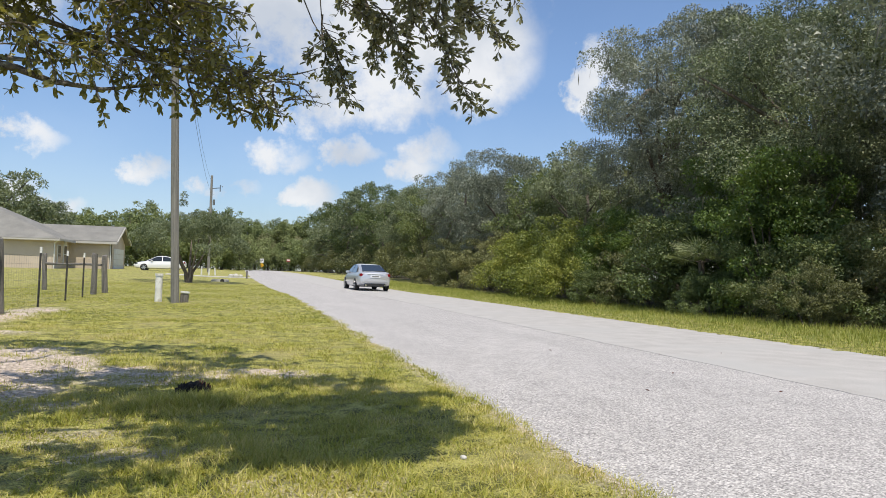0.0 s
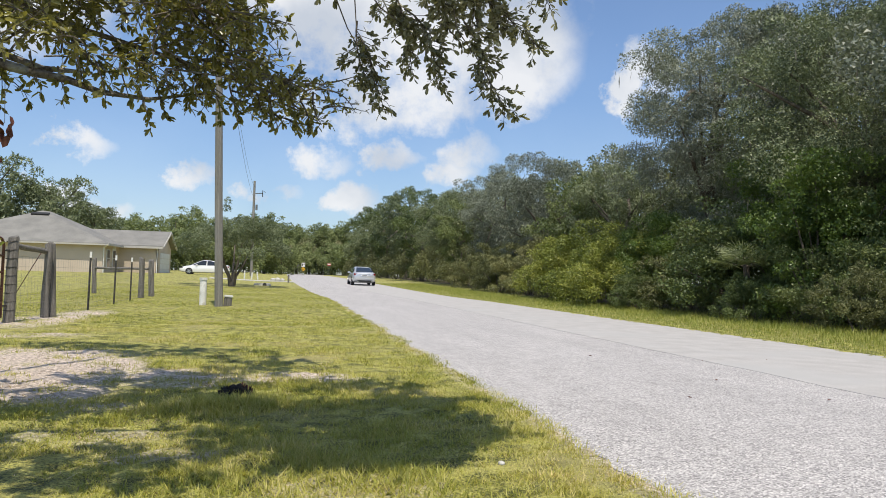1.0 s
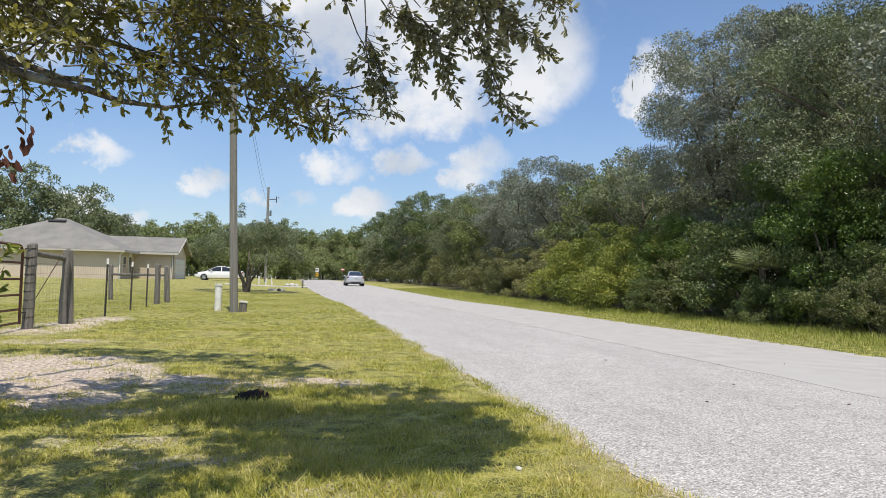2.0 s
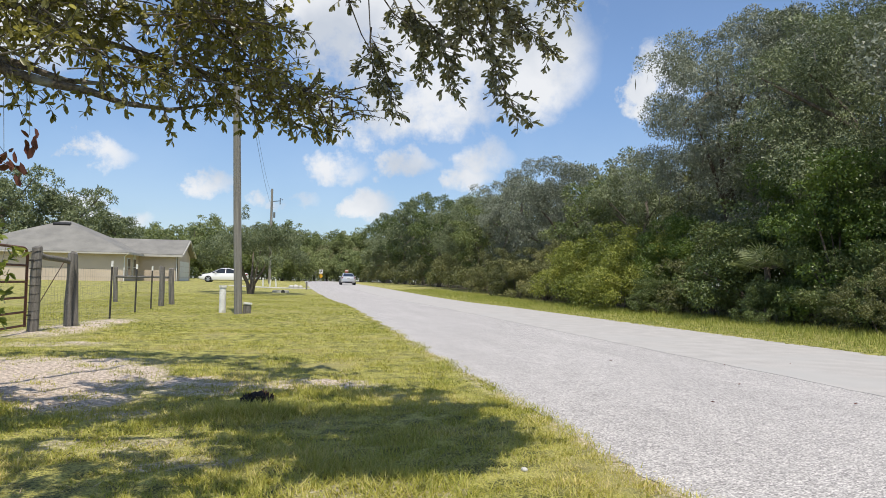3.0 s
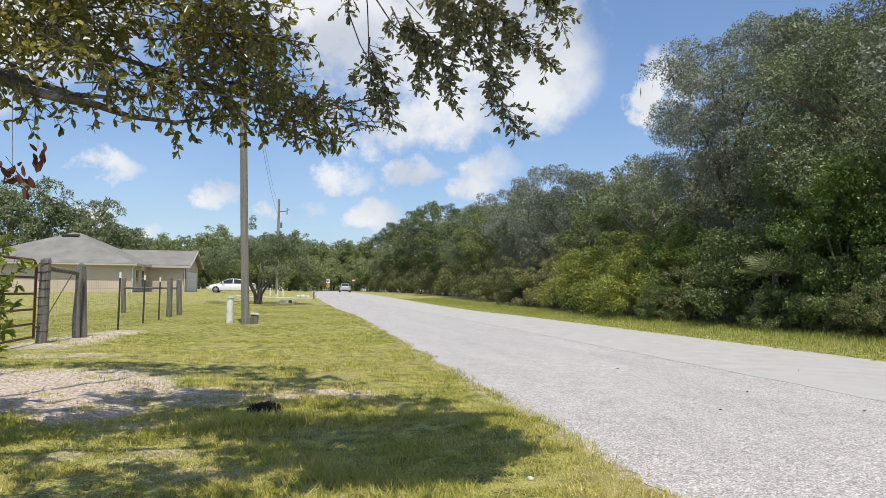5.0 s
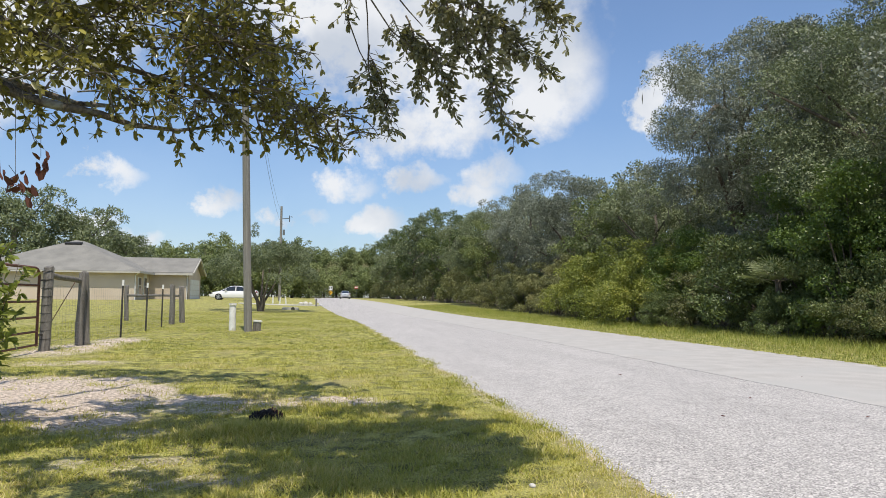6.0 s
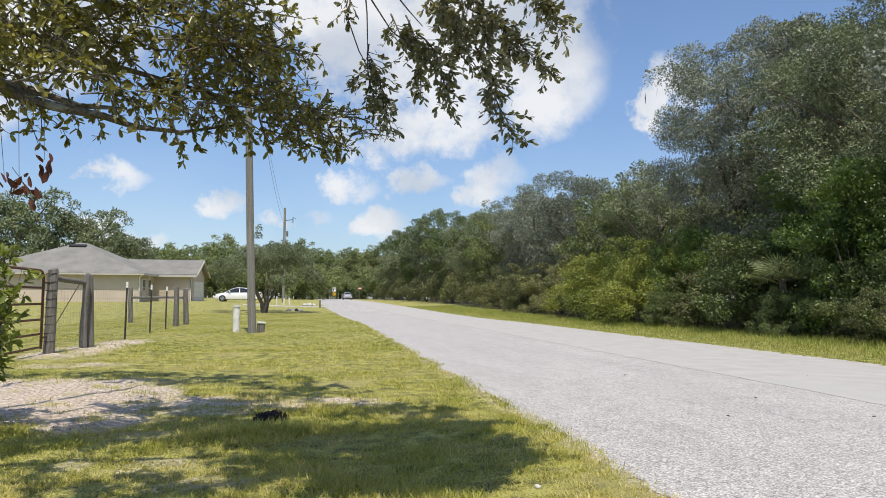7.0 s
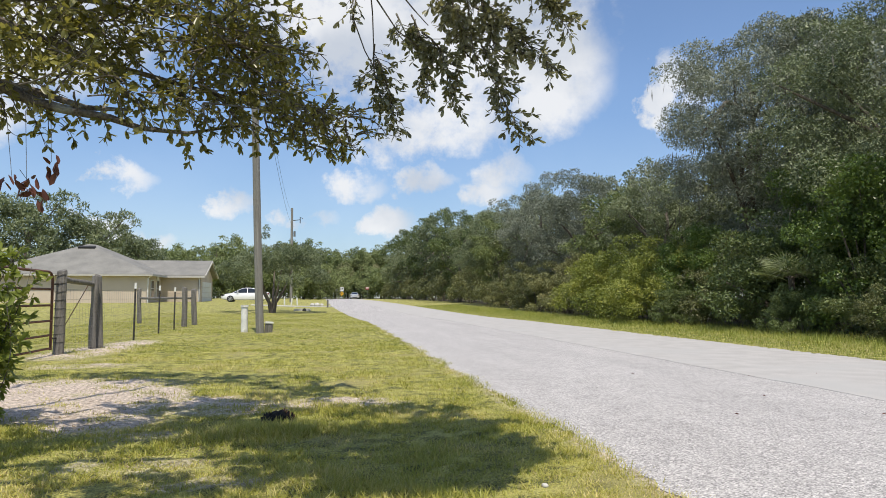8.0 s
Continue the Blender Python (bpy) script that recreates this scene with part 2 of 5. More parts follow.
WIRE = surface("galvanised_wire", (0.16, 0.16, 0.15), (0.3, 0.3, 0.29), 8, 60, 0.5, 0.7, 0.0)
WHITE_PVC = surface("white_plastic", (0.62, 0.62, 0.58), (0.82, 0.82, 0.79), 4, 40, 0.5, 0, 0.1, 0.002, (0.45, 0.43, 0.36), 6)
SHINGLE = surface("grey_shingles", (0.155, 0.152, 0.14), (0.262, 0.254, 0.23), 0.8, 30, 0.9, 0, 0.6, 0.02)
STUCCO = surface("beige_stucco", (0.50, 0.42, 0.34), (0.60, 0.515, 0.42), 0.6, 40, 0.9, 0, 0.4, 0.006)
FASCIA = surface("tan_gutter", (0.42, 0.40, 0.36), (0.52, 0.50, 0.46), 2, 30, 0.6, 0, 0.1, 0.002)
TRIM = surface("white_trim", (0.66, 0.66, 0.64), (0.8, 0.8, 0.78), 2, 30, 0.6, 0, 0.1, 0.002)
GLASS_DARK = plain("dark_glass", (0.02, 0.025, 0.03), 0.08, 0.0, 0.5)
CHARRED = surface("charred_wood", (0.006, 0.005, 0.005), (0.03, 0.024, 0.02), 12, 60, 0.9, 0, 1.0, 0.02)
SILVER = plain("silver_paint", (0.62, 0.63, 0.65), 0.30, 0.5, 0.7)
WHITE_CAR = plain("white_paint", (0.8, 0.8, 0.8), 0.3, 0.0, 0.8)
TYRE = surface("tyre_rubber", (0.012, 0.012, 0.012), (0.03, 0.03, 0.03), 6, 40, 0.85)
RIM = plain("alloy", (0.6, 0.6, 0.62), 0.3, 0.9)
TAIL = plain("red_lens", (0.22, 0.008, 0.012), 0.15, 0.0, 0.7)
BLACK = surface("black_plastic", (0.012, 0.012, 0.012), (0.035, 0.035, 0.035), 5, 40, 0.6)
CHROME = plain("chrome", (0.75, 0.75, 0.76), 0.12, 1.0)
YELLOW = plain("yellow_sign", (0.75, 0.42, 0.02), 0.5)
RED = plain("red_sign", (0.36, 0.07, 0.06), 0.6)
WHITE_SIGN = plain("white_sign", (0.8, 0.8, 0.8), 0.5)

OAK_LEAF = foliage("oak_leaves", ((0.052, 0.072, 0.036), (0.122, 0.155, 0.075), (0.222, 0.255, 0.13), (0.36, 0.39, 0.235)), 0.5, 0.18)
# grey-green leaves with the sky's silver sheen put into their colour
SHEEN_OAK = foliage("sky_sheen_oak_leaves", ((0.062, 0.076, 0.054), (0.138, 0.16, 0.116), (0.235, 0.26, 0.20), (0.37, 0.395, 0.33)), 0.48, 0.17)
GREEN_LEAF = foliage("green_leaves", ((0.034, 0.054, 0.015), (0.08, 0.115, 0.032), (0.15, 0.19, 0.056), (0.26, 0.28, 0.105)), 0.5, 0.17)
IVY_LEAF = foliage("deep_green_vine_leaves", ((0.03, 0.056, 0.01), (0.072, 0.122, 0.02), (0.14, 0.205, 0.035), (0.25, 0.305, 0.07)), 0.45, 0.24)
VINE_LEAF = foliage("yellow_green_vine_leaves", ((0.066, 0.098, 0.016), (0.155, 0.19, 0.03), (0.265, 0.29, 0.048), (0.43, 0.40, 0.09)), 0.5, 0.2)
OLIVE_LEAF = foliage("olive_brown_leaves", ((0.048, 0.058, 0.022), (0.118, 0.132, 0.046), (0.205, 0.212, 0.08), (0.31, 0.285, 0.13)), 0.5, 0.17)
# far leaves: the haze of distance is put into paler leaf colours
HAZY_PINE = foliage("haze_paled_pine_foliage", ((0.08, 0.11, 0.04), (0.155, 0.195, 0.07), (0.225, 0.26, 0.10), (0.29, 0.31, 0.14)), 0.7, 0.25)
HAZY_GREEN = foliage("haze_paled_mixed_foliage", ((0.095, 0.112, 0.05), (0.175, 0.19, 0.085), (0.25, 0.245, 0.115), (0.31, 0.275, 0.15)), 0.7, 0.25)
PINE_LEAF = foliage("pine_needles", ((0.05, 0.07, 0.02), (0.09, 0.118, 0.033), (0.14, 0.168, 0.05), (0.19, 0.205, 0.075)), 0.5, 0.15)
# palest stop carries the whitish gloss highlights of the leaves as colour
NEAR_LEAF = foliage("live_oak_leaves", ((0.055, 0.06, 0.022), (0.13, 0.13, 0.042), (0.225, 0.22, 0.085), (0.43, 0.42, 0.25)), 0.3, 0.42, (1.6, 1.5, 0.65))
# greyer stops: grey highlights put into the hanging leaves' colour
HANG_LEAF = foliage("highlight_greyed_oak_leaves", ((0.05, 0.054, 0.03), (0.11, 0.114, 0.062), (0.20, 0.20, 0.118), (0.42, 0.415, 0.31)), 0.32, 0.3, (1.35, 1.3, 0.65))
SHRUB_LEAF = foliage("shrub_leaves", ((0.12, 0.155, 0.028), (0.22, 0.27, 0.05), (0.33, 0.37, 0.08), (0.44, 0.45, 0.17)), 0.35, 0.42)
DEAD_LEAF = foliage("dead_leaves", ((0.07, 0.025, 0.018), (0.13, 0.045, 0.03), (0.20, 0.085, 0.05)), 0.6, 0.15)
PALM_LEAF = foliage("fan_palm_leaflets", ((0.11, 0.14, 0.06), (0.20, 0.24, 0.12), (0.31, 0.35, 0.20), (0.42, 0.44, 0.28)), 0.4, 0.3)
MOSS = foliage("hanging_moss", ((0.09, 0.09, 0.07), (0.15, 0.145, 0.115), (0.21, 0.205, 0.17)), 0.9, 0.2)
GRASS = foliage("grass_blades", ((0.085, 0.12, 0.016), (0.275, 0.30, 0.045), (0.48, 0.445, 0.105), (0.80, 0.66, 0.36)), 0.5, 0.36)
DRY_GRASS = foliage("dry_leaves_and_straw", ((0.16, 0.10, 0.05), (0.34, 0.25, 0.14), (0.58, 0.47, 0.30), (0.82, 0.74, 0.58)), 0.6, 0.2)
TALL_GRASS = foliage("tall_grass_blades", ((0.09, 0.135, 0.02), (0.20, 0.25, 0.042), (0.32, 0.345, 0.075), (0.46, 0.43, 0.16)), 0.6, 0.38)


# ---- mesh helpers ----
def part(name, bm, material, parent=None, label=""):
    me = bpy.data.meshes.new(name)
    bm.to_mesh(me)
    bm.free()
    me.materials.append(material)
    ob = new(name, me)
    ob.parent = parent
    if label:
        ob["label"] = label
    return ob


def smooth(ob, angle=40):
    ob.data.polygons.foreach_set("use_smooth", [True] * len(ob.data.polygons))
    ob.data.set_sharp_from_angle(angle=radians(angle))
    return ob


def box(bm, lo, hi, bevel=0.0, m=None):
    c = [(a + b) / 2 for a, b in zip(lo, hi)]
    d = [max(b - a, 0.001) for a, b in zip(lo, hi)]
    t = Matrix.Translation(c) @ Matrix.Diagonal((*d, 1))
    r = bmesh.ops.create_cube(bm, size=1, matrix=(m @ t) if m else t)
    if bevel:
        es = list({e for v in r["verts"] for e in v.link_edges})
        bmesh.ops.bevel(bm, geom=es, offset=bevel, segments=2, affect="EDGES")
    return bm


def tube(bm, pts, radii, sides=8, caps=True):
    pts = [Vector(p) for p in pts]
    if not hasattr(radii, "__len__"):
        radii = [radii] * len(pts)
    rings = []
    side = None
    for i, p in enumerate(pts):
        way = (pts[min(i + 1, len(pts) - 1)] - pts[max(i - 1, 0)]).normalized()
        if side is None:
            side = way.orthogonal().normalized()
        side = (side - way * side.dot(way)).normalized()
        up = way.cross(side)
        rings.append([bm.verts.new(p + (side * math.cos(a) + up * math.sin(a)) * radii[i]) for a in [2 * math.pi * k / sides for k in range(sides)]])
    for a, b in zip(rings, rings[1:]):
        for k in range(sides):
            bm.faces.new((a[k], a[(k + 1) % sides], b[(k + 1) % sides], b[k]))
    if caps and sides > 2:
        bm.faces.new(rings[0][::-1])
        bm.faces.new(rings[-1])
    return bm


def mesh_of(name, verts, faces, material):
    """A mesh from arrays: verts (n, 3), faces (m, k) with the same k for all."""
    me = bpy.data.meshes.new(name)
    faces = np.asarray(faces, np.int32)
    me.vertices.add(len(verts))
    me.vertices.foreach_set("co", np.asarray(verts, np.float32).ravel())
    me.loops.add(faces.size)
    me.loops.foreach_set("vertex_index", faces.ravel())
    me.polygons.add(len(faces))
    me.polygons.foreach_set("loop_start", np.arange(0, faces.size, faces.shape[1], dtype=np.int32))
    me.update(calc_edges=True)
    me.validate()
    me.materials.append(material)
    return me


def unit(a):
    return a / np.maximum(np.linalg.norm(a, axis=1, keepdims=True), 1e-9)


def leaf_mesh(name, base, way, up, length, width, material, fold=0.25, full=False, slim=False):
    """One leaf a row: a folded diamond, an oblong blade of two quads (full) or one narrow triangle (slim)."""
    n = len(base)
    way = unit(way)
    side = unit(np.cross(way, up))
    nor = np.cross(side, way)
    l, w = np.asarray(length).reshape(-1, 1), np.asarray(width).reshape(-1, 1)
    if full:
        v = np.stack([base, base + way * l * 0.3 + side * w * 0.42 + nor * w * fold, base + way * l * 0.75 + side * w * 0.46 + nor * w * fold, base + way * l,
                      base + way * l * 0.75 - side * w * 0.46 + nor * w * fold, base + way * l * 0.3 - side * w * 0.42 + nor * w * fold], 1)
        f = np.array([[0, 1, 2, 3], [0, 3, 4, 5]])
        faces = (f[None] + 6 * np.arange(n)[:, None, None]).reshape(-1, 4)
    elif slim:
        v = np.stack([base - side * w * 0.5, base + side * w * 0.5, base + way * l], 1)
        faces = np.arange(3 * n).reshape(-1, 3)
    else:
        v = np.stack([base, base + way * l * 0.5 + side * w * 0.5 + nor * w * fold, base + way * l, base + way * l * 0.5 - side * w * 0.5 + nor * w * fold], 1)
        f = np.array([[0, 1, 2], [0, 2, 3]])
        faces = (f[None] + 4 * np.arange(n)[:, None, None]).reshape(-1, 3)
    return mesh_of(name, v.reshape(-1, 3), faces, material)


def crown_mesh(name, blobs, n, leaf, material, rng, droop=0.25, shell=0.66):
    """Leaves over a set of clumps (x, y, z, radius)."""
    blobs = np.asarray(blobs, float)
    p = blobs[:, 3] ** 2
    k = rng.choice(len(blobs), n, p=p / p.sum())
    out = unit(rng.normal(size=(n, 3)) + (0, 0, 0.4))
    r = blobs[k, 3] * (shell + (1 - shell) * rng.random(n) ** 0.6) * (1 + 0.1 * rng.normal(size=n))
    pos = blobs[k, :3] + out * r[:, None] * (1, 1, 0.75)
    way = unit(out * 0.35 + rng.normal(size=(n, 3)) * 0.8 - (0, 0, droop))
    up = unit(rng.normal(size=(n, 3)) * 0.45 + (0, 0, 0.35) + out * 0.9)
    ln = leaf * (0.7 + 0.6 * rng.random(n))
    return leaf_mesh(name, pos, way, up, ln, ln * 0.56, material, slim=True)


def shade_soft(me):
    me.polygons.foreach_set("use_smooth", [True] * len(me.polygons))
    return me


# ---- ground ----
def ease(v):
    v = np.clip(v, 0, 1)
    return v * v * (3 - 2 * v)


def land(x, y):
    """Height of the ground: level by the camera, rising gently far off and towards the house."""
    d = np.maximum(np.asarray(y, float) - 34, 0)
    return 0.82 * (1 - np.exp(-d * d / (d + 12) / 45)) + 0.24 * ease((-np.asarray(x, float) - 1) / 9) * ease((np.asarray(y, float) - 36) / 28)


def bend(y):
    """How far the road drifts to the side."""
    d = np.maximum(np.asarray(y, float) - 31, 0)
    return -1.75 * (1 - np.exp(-d / 28))


def bare(x, y):
    """Where the grass is worn to sand."""
    def spot(cx, cy, rx, ry, k=1.0):
        return k * np.clip(1.35 - ((x - cx) / rx) ** 2 - ((y - cy) / ry) ** 2, 0, 1)
    s = np.maximum.reduce([spot(-3.0, 8.3, 1.5, 1.5), spot(-2.3, 7.0, 0.9, 0.9), spot(-1.75, 6.2, 0.45, 0.6, 0.8), spot(-1.85, 8.0, 0.5, 0.8, 0.95), spot(-0.75, 6.9, 0.7, 0.5, 0.62), spot(-1.2, 7.4, 0.5, 0.5, 0.6), spot(0.2, 7.1, 0.65, 0.4, 0.85),
                           spot(-4.4, 14.6, 0.8, 2.2, 0.68), spot(-4.2, 17.0, 0.6, 1.5, 0.62), spot(-3.6, 11.5, 1.0, 0.5, 0.5), spot(-0.6, 4.1, 0.4, 0.2, 0.5), spot(-1.1, 4.6, 0.6, 0.3, 0.42), spot(0.3, 3.4, 0.6, 0.35, 0.4), spot(-1.3, 5.6, 0.4, 0.3, 0.5)])
    wave = np.sin(x * 5.1 + 1.7 * np.sin(y * 3.7)) * np.sin(y * 4.3 + 1.9 * np.sin(x * 3.1)) + 0.5 * np.sin(x * 13 + y * 7) * np.sin(y * 11 - x * 5)
    s = np.clip(s * (1.0 + 0.38 * wave), 0, 1)
    s = np.maximum(s, 0.75 * np.exp(-((x - 1.76) / 0.09) ** 2) * (y < 26))
    return s


def litter(x, y):
    """Where fallen leaves cover the ground under the wood."""
    edge = 12.0 + 3.2 * ease((y - 24) / 40)
    return np.maximum(ease((x - edge) / 1.5) * (y < 178), ease((y - 178) / 3))


def axis(near_lo, near_hi, step, lo, hi):
    a = [*np.arange(near_lo, near_hi, step)]
    s = step
    while a[-1] < hi:
        s *= 1.17
        a.append(a[-1] + s)
    s = step
    while a[0] > lo:
        s *= 1.17
        a.insert(0, a[0] - s)
    return np.array(a)


def build_ground():
    gx, gy = axis(-6, 14, 0.12, -900, 900), axis(1.5, 21, 0.12, -300, 2500)
    X, Y = np.meshgrid(gx, gy)
    rng = np.random.default_rng(3)
    Z = land(X, Y)
    near = (X > -7) & (X < 15) & (Y < 24)
    Z = Z + near * rng.normal(size=X.shape) * 0.008
    on_road = (X > 1.9 + bend(Y)) & (X < 8.6 + bend(Y)) & (Y < 172)
    Z = Z - on_road * 0.05
    nx, ny = len(gx), len(gy)
    idx = np.arange(nx * ny).reshape(ny, nx)
    f = np.stack([idx[:-1, :-1], idx[:-1, 1:], idx[1:, 1:], idx[1:, :-1]], -1).reshape(-1, 4)
    me = shade_soft(mesh_of("ground", np.stack([X, Y, Z], -1).reshape(-1, 3), f, LAWN))
    at = me.attributes.new("bare", "FLOAT", "POINT")
    at.data.foreach_set("value", bare(X, Y).ravel().astype(np.float32))
    lt = me.attributes.new("litter", "FLOAT", "POINT")
    lt.data.foreach_set("value", litter(X, Y).ravel().astype(np.float32))
    tagged(new("ground", me), "mown yellow-green lawn with worn sandy patches", "lawn", kind="structure")


def strip(name, left, right, ys, lift, material, label, ragged=0.0, seed=0):
    rng = np.random.default_rng(seed)
    m = 9
    jl = (0.7 * np.convolve(rng.normal(size=len(ys) + 8), np.ones(9) / 5, "valid") + 0.35 * rng.normal(size=len(ys))) * ragged
    jr = np.convolve(rng.normal(size=len(ys) + 4), np.ones(5) / 5, "valid") * ragged
    rows = []
    for i, y in enumerate(ys):
        a, b = left + bend(y) + jl[i], right + bend(y) + jr[i]
        xs = np.linspace(a, b, m)
        z = land(xs, y) + lift
        crownz = 0.03 * (1 - ((xs - 5.25 - bend(y)) / 3.5) ** 2)
        z = z + crownz
        rows.append(np.stack([np.r_[a - 0.01, xs, b + 0.01], np.full(m + 2, y), np.r_[land(a, y) - 0.08, z, land(b, y) - 0.08]], -1))
    V = np.concatenate(rows)
    w = m + 2
    idx = np.arange(len(V)).reshape(len(ys), w)
    f = np.stack([idx[:-1, :-1], idx[:-1, 1:], idx[1:, 1:], idx[1:, :-1]], -1).reshape(-1, 4)
    ob = new(name, mesh_of(name, V, f, material))
    tagged(ob, label, "road", kind="structure")
    return smooth(ob, 30)


YS = np.r_[np.arange(-40, 0, 1.0), np.arange(0, 30, 0.12), np.arange(30, 172, 1.0)]
build_ground()
strip("road", 1.8, 5.42, YS, 0.0, ROAD_NEAR, "pale grey worn chip-seal road, coarse lane", 0.06, 1)
strip("road_lane", 5.26, 8.8, YS, 0.004, ROAD_FAR, "smoother pale grey asphalt lane beside a seam", 0.03, 2)


def build_cross_road():
    bm = bmesh.new()
    xs = np.linspace(-90, 60, 40)
    va = [bm.verts.new((x, 170.0, float(land(x, 170)) + 0.02)) for x in xs]
    vb = [bm.verts.new((x, 177.0, float(land(x, 177)) + 0.02)) for x in xs]
    for i in range(len(xs) - 1):
        bm.faces.new((va[i], va[i + 1], vb[i + 1], vb[i]))
    tagged(part("cross_road", bm, ROAD_FAR), "pale asphalt cross road at the far junction", "road", kind="structure")
    bm = bmesh.new()
    n = 14
    for ya, yb, x0, x1 in ((60.6, 62.4, -6.0, 0.6),):
        va = [bm.verts.new((x0 + (x1 - x0) * i / n, ya - (1.4 if i == n else 0), float(land(x0 + (x1 - x0) * i / n, ya)) + 0.05)) for i in range(n + 1)]
        vb = [bm.verts.new((x0 + (x1 - x0) * i / n, yb + (1.4 if i == n else 0), float(land(x0 + (x1 - x0) * i / n, yb)) + 0.05)) for i in range(n + 1)]
        for i in range(n):
            bm.faces.new((va[i], va[i + 1], vb[i + 1], vb[i]))
    r = bmesh.ops.extrude_face_region(bm, geom=bm.faces[:])
    bmesh.ops.translate(bm, verts=[v for v in r["geom"] if isinstance(v, bmesh.types.BMVert)], vec=(0, 0, -0.12))
    bmesh.ops.recalc_face_normals(bm, faces=bm.faces)
    tagged(part("driveway", bm, CONCRETE), "pale concrete driveway apron between lawn and road", "driveway", kind="structure")


build_cross_road()


# ---- trees ----
def clumps_of(rng, lobe, size, count=7):
    """Small clumps over the upper and outer side of one foliage mass."""
    out = []
    for k in range(count):
        d = unit(rng.normal(size=(1, 3)) + (0, 0, 0.35))[0]
        r = size * (0.55 + 0.45 * rng.random())
        out.append((lobe[0] + d[0] * r, lobe[1] + d[1] * r, lobe[2] + d[2] * r * 0.75, size * (0.28 + 0.26 * rng.random())))
    return out


def crown_blobs(rng, n, radius, low, high, size):
    """Foliage masses set apart from one another inside a crown, each of many clumps."""
    mid, half = (low + high) / 2, (high - low) / 2
    lobes, tries = [], 0
    while len(lobes) < n and tries < 4000:
        tries += 1
        d = unit(rng.normal(size=(1, 3)))[0]
        r = (0.25 + 0.75 * rng.random()) ** 0.6
        p = np.array((d[0] * radius * r, d[1] * radius * r, mid + d[2] * half * r))
        gap = size * 1.12 * (1 - tries / 5000)
        if all(np.linalg.norm(p - q) > gap for q in lobes):
            lobes.append(p)
    b = []
    for p in lobes:
        b += clumps_of(rng, p, size * (0.75 + 0.5 * rng.random()))
    return b


def trunk_bm(rng, height, radius, blobs, limbs=9, sides=8):
    bm = bmesh.new()
    x = y = 0.0
    pts, rr = [], []
    for i in range(7):
        f = i / 6
        pts.append((x, y, f * height))
        rr.append(radius * (1.35 if i == 0 else 1.0) * (1 - 0.9 * f))
        x += rng.normal() * 0.05 * height / 6
        y += rng.normal() * 0.05 * height / 6
    pts[0] = (pts[0][0], pts[0][1], -0.12)
    tube(bm, pts, rr, sides)
    for k in rng.choice(len(blobs), min(limbs, len(blobs)), replace=False):
        e = Vector(blobs[k][:3])
        s = Vector(pts[int(rng.integers(2, 6))])
        mid = s.lerp(e, 0.5) + Vector((rng.normal() * 0.25, rng.normal() * 0.25, 0.2 + rng.normal() * 0.2))
        tube(bm, [s, s.lerp(mid, 0.6), mid, mid.lerp(e, 0.6), e], [radius * 0.42, radius * 0.34, radius * 0.26, radius * 0.17, radius * 0.07], 5)
    return bm


def make_tree(name, seed, height, radius, low, leaves, leaf, leaf_mat, label, blobs=55, size=0.9, moss=0, trunk=0.2):
    rng = np.random.default_rng(seed)
    top = tagged(new(name), label, "tree")
    b = crown_blobs(rng, blobs, radius, low, height - size * 0.6, size)
    smooth(part("trunk", trunk_bm(rng, height * 0.75, trunk, b), BARK, top))
    c = new("crown", crown_mesh("crown", b, leaves, leaf, leaf_mat, rng))
    c.parent = top
    if moss:
        bb = np.asarray(b)
        k = rng.integers(0, len(b), moss)
        pos = bb[k, :3] + rng.normal(size=(moss, 3)) * bb[k, 3:4] * 0.6 - (0, 0, 0.2)
        way = rng.normal(size=(moss, 3)) * 0.12 - (0, 0, 1)
        ln = 0.15 + 0.35 * rng.random(moss)
        ms = new("moss", leaf_mesh("moss", pos, way, unit(rng.normal(size=(moss, 3)) * (1, 1, 0.1)), ln, ln * 0.09, MOSS))
        ms.parent = top
        tagged(ms, "grey hanging moss", kind="stuff")
    return top


def make_bush(name, seed, height, radius, leaves, leaf, leaf_mat, label, blobs=30, size=0.6):
    rng = np.random.default_rng(seed)
    top = tagged(new(name), label, "bush")
    b = []
    for i in range(blobs):
        a, r = rng.random() * 6.283, radius * rng.random() ** 0.5
        zmax = height * math.sqrt(max(0.05, 1 - (r / (radius * 1.12)) ** 2))
        b += clumps_of(rng, (math.cos(a) * r, math.sin(a) * r, 0.25 + (zmax - size * 0.8) * rng.random() ** 0.6), size * (0.7 + 0.6 * rng.random()), 7)
    bm = bmesh.new()
    for k in range(6):
        e = Vector(b[k * 7][:3])
        tube(bm, [(rng.normal() * 0.12, rng.normal() * 0.12, -0.08), e * 0.5 + Vector((0, 0, 0.15)), e], [0.045, 0.03, 0.012], 5)
    part("stem", bm, BARK, top)
    c = new("leaves", crown_mesh("leaves", b, leaves, leaf, leaf_mat, rng, 0.15))
    c.parent = top
    return top


def place(proto, spots, sizes=None, group="", seed=0):
    """Sets the first at spots[0] and copies of it at the others."""
    rng = random.Random(seed)
    for i, s in enumerate(spots):
        x, y, k = s[:3]
        m = Matrix.Translation((x, y, float(land(x, y)))) @ Matrix.Rotation(rng.random() * 6.283, 4, "Z")
        if i == 0:
            t = proto
            t.matrix_basis = m
        else:
            t = copy_thing(proto, m)
        t.scale = (k * (0.95 + 0.1 * rng.random()), k * (0.95 + 0.1 * rng.random()), k * (s[3] if len(s) > 3 else 1.0))
        if group:
            t["group"] = group


def polar(az, y):
    return y * math.tan(radians(az)), y


